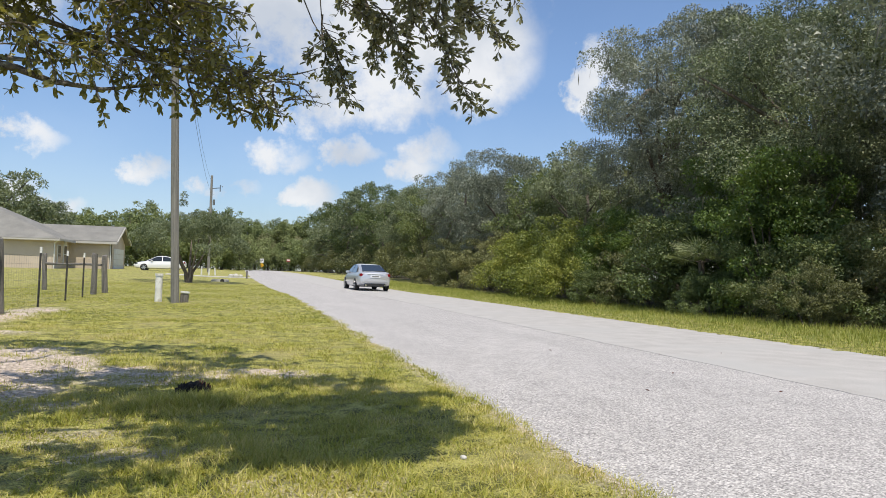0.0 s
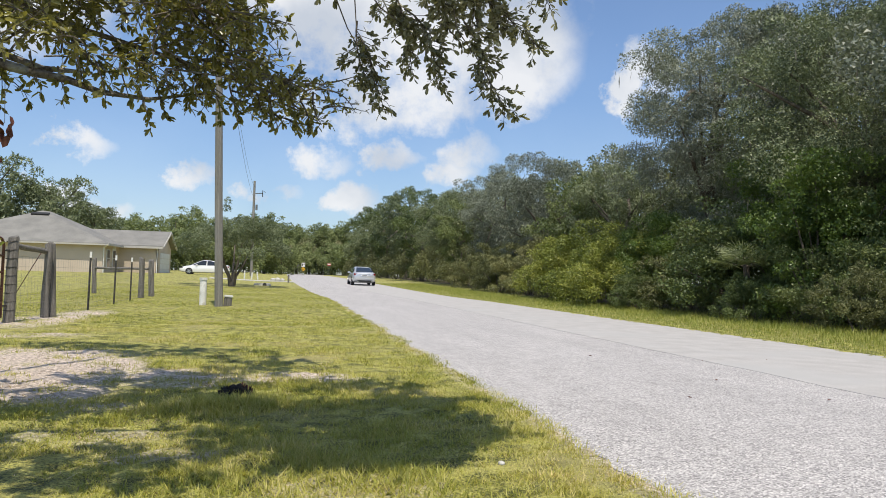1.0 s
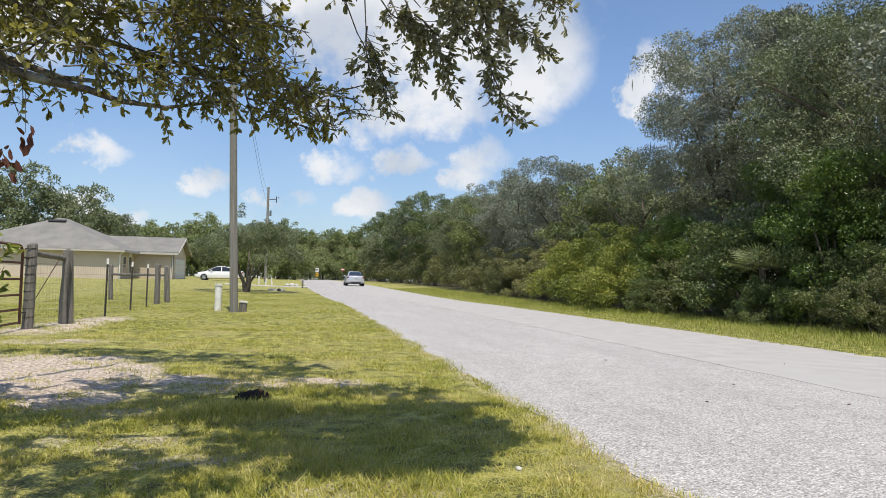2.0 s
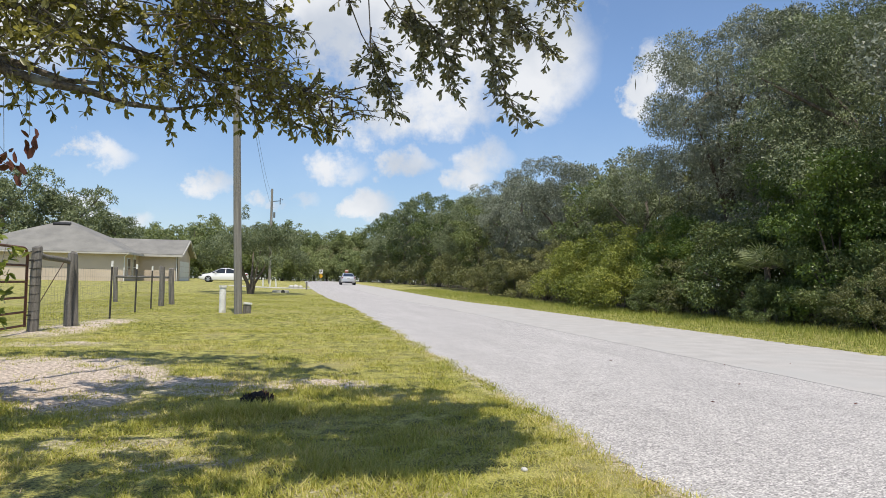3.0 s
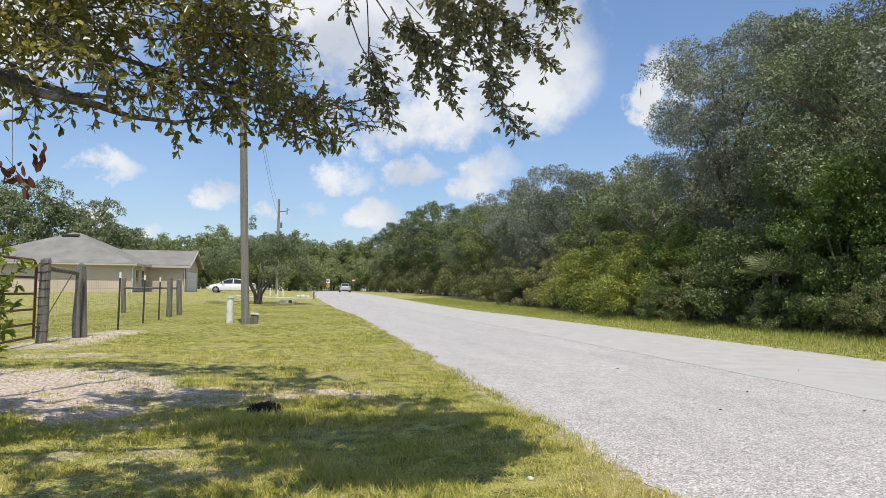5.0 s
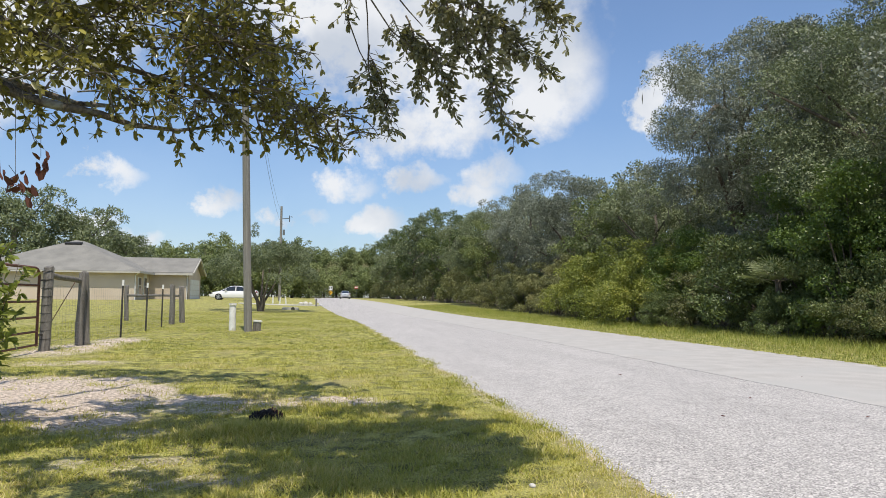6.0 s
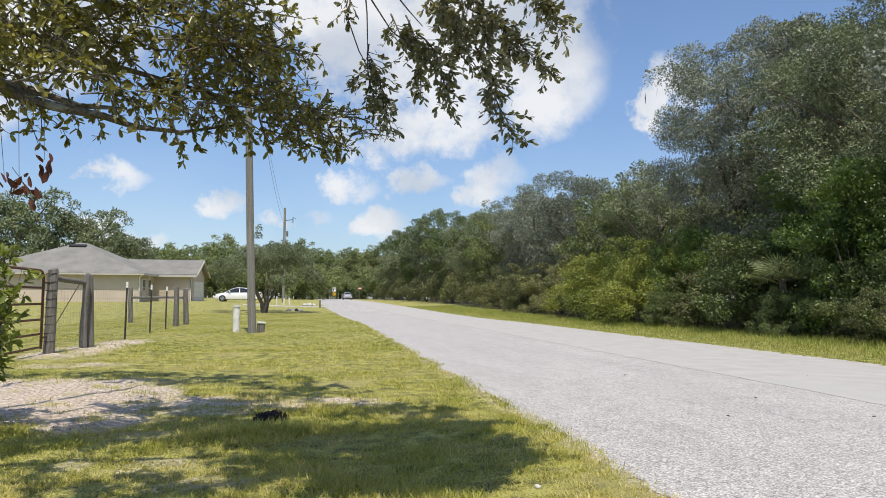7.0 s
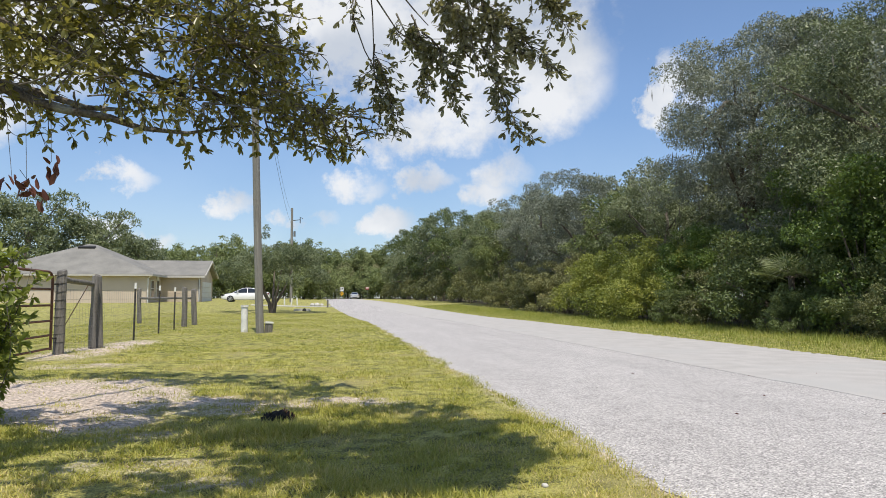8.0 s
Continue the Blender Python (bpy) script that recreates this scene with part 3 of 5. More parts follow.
FOREST = "trees of the roadside wood"
# tall oaks by the road, nearest first: x, y, scale, stretch
place(make_tree("oak_tree", 11, 11.2, 3.5, 2.4, 112000, 0.074, SHEEN_OAK, "tall live oak with sheen-painted silvery leaves and hanging moss", 44, 1.1, 900, 0.28),
      [(16.6, 25.8, 1.16), (20.8, 22.5, 1.16)], group=FOREST, seed=38)
place(make_tree("oak_tree", 16, 11.0, 4.0, 2.4, 46000, 0.118, SHEEN_OAK, "sheen-painted silvery live oak standing further along the wood", 30, 1.25, 500, 0.28),
      [(17.5, 12.0, 1.05), (16.6, 45.0, 0.88), (17.6, 57.0, 1.0)], group=FOREST, seed=1)
place(make_tree("oak_tree", 12, 10.0, 3.6, 1.6, 100000, 0.072, OAK_LEAF, "dark green live oak at the edge of the wood", 40, 1.1, 500, 0.24),
      [(17.0, 19.0, 1.08), (18.8, 15.4, 1.0)], group=FOREST, seed=2)
place(make_tree("oak_tree", 17, 10.0, 3.6, 1.6, 42000, 0.112, OAK_LEAF, "dark green live oak further along the wood", 28, 1.2, 300, 0.24),
      [(17.0, 34.0, 0.84), (16.6, 70.0, 1.1), (22.0, 30.0, 1.1)], group=FOREST, seed=5)
place(make_tree("oak_tree", 13, 10.0, 3.8, 1.2, 14000, 0.21, OAK_LEAF, "dark oak standing in the roadside wood", 26, 1.25, 300, 0.24),
      [(16.0, 99.0, 1.3), (15.6, 136.0, 1.3), (20.0, 90.0, 1.2), (20.0, 65.0, 1.1), (22.0, 48.0, 1.05), (26.0, 38.0, 1.1), (27.0, 24.0, 1.15), 
      (20.0, 6.0, 1.05), (20.0, 40.0, 0.9), (24.0, 75.0, 1.1), (22.5, 15.0, 1.2), (21.0, 10.5, 1.05), (17.5, 4.5, 1.1)], group=FOREST, seed=3)
place(make_tree("tree", 15, 10.0, 3.6, 0.8, 20000, 0.175, GREEN_LEAF, "green broadleaf tree in the roadside wood", 26, 1.2, 0, 0.2),
      [(15.4, 83.0, 1.12), (16.2, 118.0, 1.42), (17.0, 152.0, 1.15), (15.4, 63.5, 0.8), (16.0, 38.5, 0.72)], group=FOREST, seed=15)
place(make_tree("pine_tree", 14, 14.2, 2.6, 9.6, 16000, 0.15, PINE_LEAF, "tall pine rising above the oaks", 11, 0.85, 0, 0.2),
      [(22.5, 28.5, 1.0), (26.5, 30.5, 1.05)], group=FOREST, seed=13)
# understorey
place(make_bush("vine_thicket", 21, 3.4, 2.6, 36000, 0.085, VINE_LEAF, "mounded thicket of sunlit yellow-green vines", 26, 0.8),
      [(14.3, 30.8, 1.12), (13.6, 27.0, 1.0), (14.2, 34.5, 1.0)], group="thicket along the road", seed=4)
place(make_bush("bush", 22, 3.6, 2.2, 30000, 0.08, OLIVE_LEAF, "olive-green bush at the edge of the wood", 24, 0.75),
      [(14.4, 38.0, 1.0), (14.9, 43.0, 1.05), (15.2, 50.0, 1.1), (14.2, 22.8, 0.9), (13.9, 46.5, 0.85), (14.3, 55.0, 0.95), (12.7, 14.0, 0.46), (15.0, 14.6, 0.8)], group="thicket along the road", seed=5)
place(make_bush("bush", 23, 3.2, 2.0, 28000, 0.078, GREEN_LEAF, "dense green bush in the shade of oaks", 24, 0.7),
      [(14.4, 20.0, 1.2), (13.7, 16.6, 0.7), (14.8, 17.5, 1.2), (14.4, 14.2, 0.85), (15.7, 11.0, 1.0), (14.7, 8.0, 0.9), (12.6, 24.0, 0.5), (12.6, 17.6, 0.45)], group="thicket along the road", seed=6)
place(make_bush("bush", 24, 3.4, 2.4, 12000, 0.13, OLIVE_LEAF, "olive-brown bush far along the wood", 22, 0.85),
      [(15.6, 60.0, 1.1), (15.9, 69.0, 1.2), (16.2, 80.0, 1.2), (16.0, 92.0, 1.3), (15.8, 106.0, 1.3), (15.4, 122.0, 1.3), (15.0, 140.0, 1.2), (14.6, 158.0, 1.2)], group="thicket along the road", seed=7)


place(make_bush("vine_tree", 25, 5.6, 1.5, 26000, 0.085, IVY_LEAF, "tree trunk smothered in deep green vines", 26, 0.7),
      [(13.9, 16.7, 1.0), (14.0, 25.2, 0.8), (15.0, 19.4, 1.1)], group="thicket along the road", seed=8)


def deep_wood():
    """The crowded inside of the wood behind the first trees."""
    rng = np.random.default_rng(61)
    b = []
    for i in range(900):
        y = rng.uniform(-15, 175)
        x = rng.uniform(21, 34) + bend(y) + (2.5 if y < 25 else 0)
        b.append((x, y, rng.random() ** 0.8 * (7.6 if y < 75 else 9.5), rng.uniform(0.7, 1.3)))
    ob = new("wood_interior", crown_mesh("wood_interior", b, 46000, 0.48, OLIVE_LEAF, rng))
    tagged(ob, "dense dim foliage deep inside the roadside wood", "woodland", kind="stuff")


deep_wood()


def palmetto():
    """A fan palm: stems that each carry one fan of folded leaflets."""
    rng = np.random.default_rng(55)
    top = tagged(new("fan_palm"), "fan palm with pale green fronds among the bushes", "palm")
    top.matrix_basis = Matrix.Translation((12.95, 18.5, 0.1)) @ Matrix.Rotation(1.0, 4, "Z")
    bm = bmesh.new()
    tube(bm, [(0, 0, -0.1), (0.03, 0, 0.7), (0, 0.03, 1.5)], [0.11, 0.1, 0.08], 8)
    part("trunk", bm, BARK, top)
    for k in range(13):
        a, up = k * 2.4, 0.15 + 0.8 * rng.random()
        way = Vector((math.cos(a), math.sin(a), up)).normalized()
        hub = Vector((0, 0, 1.45)) + way * (0.45 + 0.2 * rng.random())
        bm = bmesh.new()
        tube(bm, [(0, 0, 1.45), hub], [0.014, 0.009], 5)
        stem = part("frond_stem", bm, BARK, top)
        side = way.cross(Vector((0, 0, 1))).normalized()
        n = 22
        f = np.linspace(-1.9, 1.9, n)
        d = np.array([(way * math.cos(v) + side * math.sin(v) - Vector((0, 0, 0.12 * abs(v)))).normalized()[:] for v in f])
        nor = np.tile(np.array(side.cross(way).normalized()[:]), (n, 1))
        fan = new("fan", leaf_mesh("fan", np.tile(np.array(hub[:]), (n, 1)), d, nor, np.full(n, 0.62), np.full(n, 0.045), PALM_LEAF))
        fan.parent = stem


palmetto()


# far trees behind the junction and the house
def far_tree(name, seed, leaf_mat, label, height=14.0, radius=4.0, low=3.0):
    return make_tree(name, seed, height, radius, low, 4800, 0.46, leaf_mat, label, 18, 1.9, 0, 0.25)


rg = random.Random(8)
place(far_tree("pine_tree", 31, HAZY_PINE, "far green pine behind the junction", 14.0, 3.4, 4.5),
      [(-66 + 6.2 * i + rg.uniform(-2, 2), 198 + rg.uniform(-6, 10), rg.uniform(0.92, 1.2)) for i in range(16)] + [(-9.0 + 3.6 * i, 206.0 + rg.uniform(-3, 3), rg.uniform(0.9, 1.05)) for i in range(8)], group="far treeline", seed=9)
place(far_tree("tree", 32, HAZY_GREEN, "far green tree behind the junction, leaves paled for haze", 10.5, 4.6, 0.0),
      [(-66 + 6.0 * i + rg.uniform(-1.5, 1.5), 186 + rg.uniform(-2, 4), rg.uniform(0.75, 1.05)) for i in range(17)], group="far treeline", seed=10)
place(make_tree("oak_tree", 33, 13.5, 6.0, 1.0, 16000, 0.34, OAK_LEAF, "broad dark oak behind the house", 38, 1.9, 0, 0.3),
      [(-38.0, 100.0, 1.14), (-31.5, 106.0, 1.0), (-46.0, 94.0, 1.15), (-28.0, 116.0, 0.78), (-56.0, 96.0, 1.1)], group="trees behind the house", seed=11)
place(far_tree("tree", 34, HAZY_PINE, "green tree beyond the lawn", 9.0, 4.5, 0.0),
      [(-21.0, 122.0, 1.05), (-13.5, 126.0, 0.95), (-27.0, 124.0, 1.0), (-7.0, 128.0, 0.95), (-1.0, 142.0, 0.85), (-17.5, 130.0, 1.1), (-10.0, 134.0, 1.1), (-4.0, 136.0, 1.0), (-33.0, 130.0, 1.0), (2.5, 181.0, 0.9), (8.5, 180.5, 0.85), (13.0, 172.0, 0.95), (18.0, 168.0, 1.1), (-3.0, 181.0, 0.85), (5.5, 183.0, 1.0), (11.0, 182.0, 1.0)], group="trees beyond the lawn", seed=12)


def lawn_tree():
    rng = np.random.default_rng(41)
    top = tagged(new("ornamental_tree"), "small multi-stemmed tree with a broad dark crown on the lawn", "tree")
    b = []
    for i in range(66):
        a, r = rng.random() * 6.283, 3.4 * rng.random() ** 0.5
        hi = 1.8 + 2.7 * math.sqrt(max(0.02, 1 - (r / 3.6) ** 2))
        b.append((math.cos(a) * r, math.sin(a) * r, 1.65 + (hi - 1.65) * rng.random() ** 0.6, 0.42 * (0.7 + 0.7 * rng.random())))
    b += [(-0.5, 0.2, 4.75, 0.3), (-0.45, 0.1, 5.15, 0.22), (-0.4, 0.1, 5.4, 0.12)]
    bm = bmesh.new()
    for k in range(5):
        a = k * 1.256 + 0.3
        r = 0.9 + 0.5 * rng.random()
        tube(bm, [(0.1 * math.cos(a), 0.1 * math.sin(a), -0.1), (0.22 * math.cos(a), 0.22 * math.sin(a), 0.6), (r * 0.6 * math.cos(a), r * 0.6 * math.sin(a), 1.4), (r * math.cos(a), r * math.sin(a), 2.6)], [0.11, 0.08, 0.065, 0.03], 7)
    smooth(part("trunk", bm, BARK, top))
    c = new("crown", crown_mesh("crown", b, 34000, 0.09, OAK_LEAF, rng))
    c.parent = top
    top.matrix_basis = Matrix.Translation((-3.2, 45.7, float(land(-3.2, 45.7))))


lawn_tree()


# ---- house ----
def build_house():
    z0 = 0.52
    top = tagged(new("house"), "single-storey beige stucco house with grey hip roof", "house")
    top.matrix_basis = Matrix.Translation((0, 0, z0))

    def wall(name, lo, hi):
        bm = bmesh.new()
        box(bm, lo, hi)
        return part(name, bm, STUCCO, top)

    x0, x1, y0, y1, e = -29.6, -15.7, 68.0, 80.0, 2.6
    wall("wall", (x0, y0, -0.3), (x1, y0 + 0.2, e))
    wall("wall", (x0, y0 + 0.2, -0.3), (x0 + 0.2, y1, e))
    wall("wall", (x0 + 0.2, y1 - 0.2, -0.3), (x1, y1, e))
    side = wall("wall", (x1 - 0.2, y0 + 0.2, -0.3), (x1, y1 - 0.2, e))
    # hip roof of the main block
    bm = bmesh.new()
    o, rz = 0.55, 5.65
    ex0, ex1, ey0, ey1 = x0 - o, x1 + o, y0 - o, y1 + o
    c = [bm.verts.new(p) for p in ((ex0, ey0, e), (ex1, ey0, e), (ex1, ey1, e), (ex0, ey1, e))]
    ra, rb = bm.verts.new((-22.3, 73.4, rz)), bm.verts.new((-21.9, 74.6, rz))
    for f in ((c[0], c[1], ra), (c[1], c[2], rb), (c[1], rb, ra), (c[2], c[3], rb), (c[3], c[0], ra), (c[3], ra, rb), (c[3], c[2], c[1], c[0])):
        bm.faces.new(f)
    bmesh.ops.recalc_face_normals(bm, faces=bm.faces)
    roof = part("roof", bm, SHINGLE, top)
    bm = bmesh.new()
    box(bm, (ex0 - 0.03, ey0 - 0.04, e - 0.16), (ex1 + 0.03, ey0 + 0.02, e - 0.02))
    box(bm, (ex1 - 0.02, ey0 + 0.02, e - 0.16), (ex1 + 0.04, ey1, e + 0.04))
    part("fascia", bm, FASCIA, top, "pale tan eave gutter")
    bm = bmesh.new()
    m = Matrix.Translation((-22.2, 72.55, 5.23)) @ Matrix.Rotation(radians(27), 4, "X")
    box(bm, (-0.75, -0.2, -0.05), (0.75, 0.2, 0.14), 0.02, m)
    part("roof_vent", bm, BLACK, roof, "dark roof vent")
    # side windows
    for ya, yb, arch in ((69.4, 70.3, False), (71.6, 72.5, True)):
        bm = bmesh.new()
        box(bm, (x1 + 0.002, ya - 0.1, 0.5), (x1 + 0.07, yb + 0.1, 2.15), 0.01)
        if arch:
            tube(bm, [(x1 + 0.002, (ya + yb) / 2, 2.12), (x1 + 0.07, (ya + yb) / 2, 2.12)], (yb - ya) / 2 + 0.1, 16)
        w = part("window", bm, TRIM, side, "white window frame")
        bm = bmesh.new()
        box(bm, (x1 + 0.06, ya, 0.6), (x1 + 0.085, yb, 1.33))
        box(bm, (x1 + 0.06, ya, 1.38), (x1 + 0.085, yb, 2.08))
        part("pane", bm, GLASS_DARK, w)
    bm = bmesh.new()
    tube(bm, [(x1 + 0.5, y0 - 0.4, e - 0.08), (x1 + 0.1, y0 - 0.06, e - 0.35), (x1 + 0.1, y0 - 0.06, 0.05)], 0.05, 8)
    part("downspout", bm, TRIM, top, "white downspout")
    # garage wing
    gx0, gx1, gy0, gy1 = x1, -12.1, 74.0, 81.6
    wall("wall", (gx0, gy0, -0.3), (gx1, gy0 + 0.2, e))
    wall("wall", (gx0, gy1 - 0.2, -0.3), (gx1, gy1, e))
    bm = bmesh.new()
    mid, gz = (gy0 + gy1) / 2, 4.2
    v = [bm.verts.new((gx1 + 0.001, y, z)) for y, z in ((gy0, -0.3), (gy1, -0.3), (gy1, e), (mid, gz - 0.1), (gy0, e))]
    bm.faces.new(v)
    r = bmesh.ops.extrude_face_region(bm, geom=bm.faces[:])
    bmesh.ops.translate(bm, verts=[q for q in r["geom"] if isinstance(q, bmesh.types.BMVert)], vec=(-0.2, 0, 0))
    bmesh.ops.recalc_face_normals(bm, faces=bm.faces)
    gable = part("wall", bm, STUCCO, top)
    bm = bmesh.new()
    a = [bm.verts.new(p) for p in ((gx0 - 4, gy0 - 0.5, e), (gx1 + 0.5, gy0 - 0.5, e), (gx1 + 0.5, mid, gz), (gx0 - 4, mid, gz), (gx1 + 0.5, gy1 + 0.5, e), (gx0 - 4, gy1 + 0.5, e))]
    bm.faces.new((a[0], a[1], a[2], a[3]))
    bm.faces.new((a[3], a[2], a[4], a[5]))
    r = bmesh.ops.extrude_face_region(bm, geom=bm.faces[:])
    bmesh.ops.translate(bm, verts=[q for q in r["geom"] if isinstance(q, bmesh.types.BMVert)], vec=(0, 0, 0.14))
    bmesh.ops.recalc_face_normals(bm, faces=bm.faces)
    part("roof", bm, SHINGLE, top)
    bm = bmesh.new()
    box(bm, (gx0 + 0.6, gy0 - 0.56, e - 0.14), (gx1 + 0.5, gy0 - 0.5, e + 0.06))
    for y, s in ((gy0 - 0.5, 1), (gy1 + 0.5, -1)):
        tube(bm, [(gx1 + 0.52, y, e + 0.02), (gx1 + 0.52, mid, gz + 0.02)], 0.1, 4)
    part("fascia", bm, FASCIA, top, "pale tan eave gutter")
    bm = bmesh.new()
    for k in range(4):
        box(bm, (gx1 + 0.004, gy0 + 1.0, 0.0 + k * 0.53), (gx1 + 0.05, gy1 - 1.0, 0.51 + k * 0.53), 0.01)
    part("garage_door", bm, TRIM, gable, "white sectional garage door")
    bm = bmesh.new()
    tube(bm, [(gx1 - 0.1, gy0 - 0.4, e - 0.05), (gx1 - 0.1, gy0 - 0.06, e - 0.3), (gx1 - 0.1, gy0 - 0.06, 0.05)], 0.05, 8)
    part("downspout", bm, TRIM, top, "white downspout")


build_house()


# ---- cars ----
def sedan(name, paint, label):
    top = tagged(new(name), label, "car")
    st = ((-2.32, 0.60, 0.46, 0.80), (-2.27, 0.76, 0.34, 0.90), (-2.15, 0.83, 0.28, 0.96), (-1.9, 0.87, 0.22, 0.985), (-1.35, 0.885, 0.19, 0.985), (-0.5, 0.89, 0.19, 0.94), (0.5, 0.89, 0.19, 0.91),
          (1.3, 0.885, 0.2, 0.885), (1.8, 0.86, 0.22, 0.80), (2.1, 0.80, 0.26, 0.70), (2.25, 0.70, 0.32, 0.62), (2.32, 0.55, 0.40, 0.55))
    bm = bmesh.new()
    rings = []
    for y, w, a, b in st:
        h = b - a
        prof = ((0.0, a), (0.72 * w, a), (0.95 * w, a + 0.1 * h), (w, a + 0.4 * h), (0.98 * w, a + 0.7 * h), (0.90 * w, b - 0.03), (0.72 * w, b), (0, b + 0.02))
        rings.append([bm.verts.new((x, y, z)) for x, z in prof] + [bm.verts.new((-x, y, z)) for x, z in prof[-2:0:-1]])
    for a, b in zip(rings, rings[1:]):
        for k in range(len(a)):
            bm.faces.new((a[k], b[k], b[(k + 1) % len(a)], a[(k + 1) % len(a)]))
    bm.faces.new(rings[0])
    bm.faces.new(rings[-1][::-1])
    bmesh.ops.recalc_face_normals(bm, faces=bm.faces)
    body = smooth(part("body", bm, paint, top), 35)
    # cabin
    bm = bmesh.new()
    base = ((-1.98, 0.62, 0.95), (-1.45, 0.60, 1.16), (-0.95, 0.575, 1.325), (-0.5, 0.565, 1.395), (-0.05, 0.565, 1.41), (0.35, 0.56, 1.35), (0.9, 0.60, 1.09), (1.4, 0.66, 0.85))
    low = ((-1.98, 0.68), (-1.45, 0.76), (-0.95, 0.80), (-0.5, 0.81), (-0.05, 0.82), (0.35, 0.82), (0.9, 0.79), (1.4, 0.72))
    rows = [[bm.verts.new(p) for p in ((-lw, y, 0.86), (-w, y, z - 0.04), (-w * 0.8, y, z), (w * 0.8, y, z), (w, y, z - 0.04), (lw, y, 0.86))] for (y, w, z), (_, lw) in zip(base, low)]
    for a, b in zip(rows, rows[1:]):
        for k in range(5):
            bm.faces.new((a[k], a[k + 1], b[k + 1], b[k]))
    bm.faces.new(rows[0][::-1])
    bm.faces.new(rows[-1])
    bmesh.ops.recalc_face_normals(bm, faces=bm.faces)
    smooth(part("cabin", bm, paint, top), 50)

    def pane(name, quad, mtl, lift, label=""):
        b2 = bmesh.new()
        q = [Vector(p) for p in quad]
        nn = (q[1] - q[0]).cross(q[2] - q[0]).normalized()
        va = [b2.verts.new(p + nn * lift) for p in q]
        vb = [b2.verts.new(p - nn * 0.02) for p in q]
        b2.faces.new(va)
        b2.faces.new(vb[::-1])
        for i in range(len(q)):
            j = (i + 1) % len(q)
            b2.faces.new((va[i], vb[i], vb[j], va[j]))
        bmesh.ops.recalc_face_normals(b2, faces=b2.faces)
        return part(name, b2, mtl, top, label)

    pane("rear_window", ((-0.60, -1.86, 0.998), (0.60, -1.86, 0.998), (0.49, -0.98, 1.32), (-0.49, -0.98, 1.32)), GLASS_DARK, 0.03, "dark rear window")
    pane("windscreen", ((0.62, 1.32, 0.89), (-0.62, 1.32, 0.89), (-0.49, 0.42, 1.325), (0.49, 0.42, 1.325)), GLASS_DARK, 0.03, "dark windscreen")
    for s in (1, -1):
        for low_y, top_y in (((-1.38, -0.26), ((-0.26, 1.35), (-0.62, 1.335), (-1.05, 1.215))), ((-0.20, 1.08), ((0.33, 1.30), (0.05, 1.345), (-0.20, 1.352)))):
            q = [(s * 0.800, low_y[0], 0.915), (s * 0.800, low_y[1], 0.915)] + [(s * (0.800 - (z - 0.915) * 0.468), y, z) for y, z in top_y]
            pane("side_window", q if s > 0 else q[::-1], GLASS_DARK, 0.02, "dark side window")
        bm = bmesh.new()
        box(bm, (s * 0.88 - 0.1, 0.62, 0.90), (s * 0.88 + 0.1, 0.78, 1.03), 0.03)
        part("wing_mirror", bm, paint, top)
        bm = bmesh.new()
        box(bm, (min(s * 0.47, s * 0.80), -2.285, 0.71), (max(s * 0.47, s * 0.80), -2.08, 0.905), 0.04)
        part("tail_light", bm, TAIL, top, "red tail light")
        bm = bmesh.new()
        box(bm, (min(s * 0.50, s * 0.80), 1.90, 0.58), (max(s * 0.50, s * 0.80), 2.20, 0.70), 0.04)
        part("headlight", bm, GLASS_DARK, top, "headlight")
    bm = bmesh.new()
    box(bm, (-0.56, -2.37, 0.24), (0.56, -2.1, 0.37), 0.03)
    part("rear_skirt", bm, BLACK, top, "black lower bumper")
    bm = bmesh.new()
    box(bm, (-0.76, -2.36, 0.40), (0.76, -2.1, 0.62), 0.08)
    smooth(part("rear_bumper", bm, paint, top))
    bm = bmesh.new()
    box(bm, (-0.26, -2.345, 0.68), (0.26, -2.25, 0.80), 0.004)
    pl = part("plate", bm, WHITE_SIGN, top, "pale plate")
    bm = bmesh.new()
    box(bm, (-0.18, -2.350, 0.715), (0.18, -2.346, 0.765))
    part("plate_bar", bm, WIRE, pl)
    bm = bmesh.new()
    box(bm, (-0.42, -2.33, 0.825), (0.42, -2.2, 0.85), 0.005)
    part("boot_strip", bm, CHROME, top, "chrome strip")
    for s in (1, -1):
        bm = bmesh.new()
        tube(bm, [(s * 0.5, -2.39, 0.30), (s * 0.5, -2.2, 0.30)], 0.045, 10)
        part("exhaust_tip", bm, CHROME, top)
    for x in (-0.79, 0.79):
        for y in (-1.38, 1.38):
            w = new("wheel")
            w.parent = top
            w.matrix_basis = Matrix.Translation((x, y, 0.325))
            bm = bmesh.new()
            tube(bm, [(-0.11, 0, 0), (-0.09, 0, 0), (0.09, 0, 0), (0.11, 0, 0)], [0.29, 0.325, 0.325, 0.29], 28)
            smooth(part("tyre", bm, TYRE, w))
            bm = bmesh.new()
            d = 1 if x > 0 else -1
            tube(bm, [(d * 0.09, 0, 0), (d * 0.118, 0, 0)], [0.235, 0.22], 24)
            part("rim_barrel", bm, BLACK, w)
            bm = bmesh.new()
            tube(bm, [(d * 0.1, 0, 0), (d * 0.13, 0, 0)], [0.06, 0.05], 12)
            for k in range(7):
                box(bm, (d * 0.118 - 0.012, -0.026, 0.0), (d * 0.118 + 0.012, 0.026, 0.225), 0.0, Matrix.Rotation(k * 2 * math.pi / 7, 4, "X"))
            part("rim", bm, RIM, w, "alloy rim")
    return top


def ground_at(x, y, dz=0.0):
    return Matrix.Translation((x, y, float(land(x, y)) + dz))


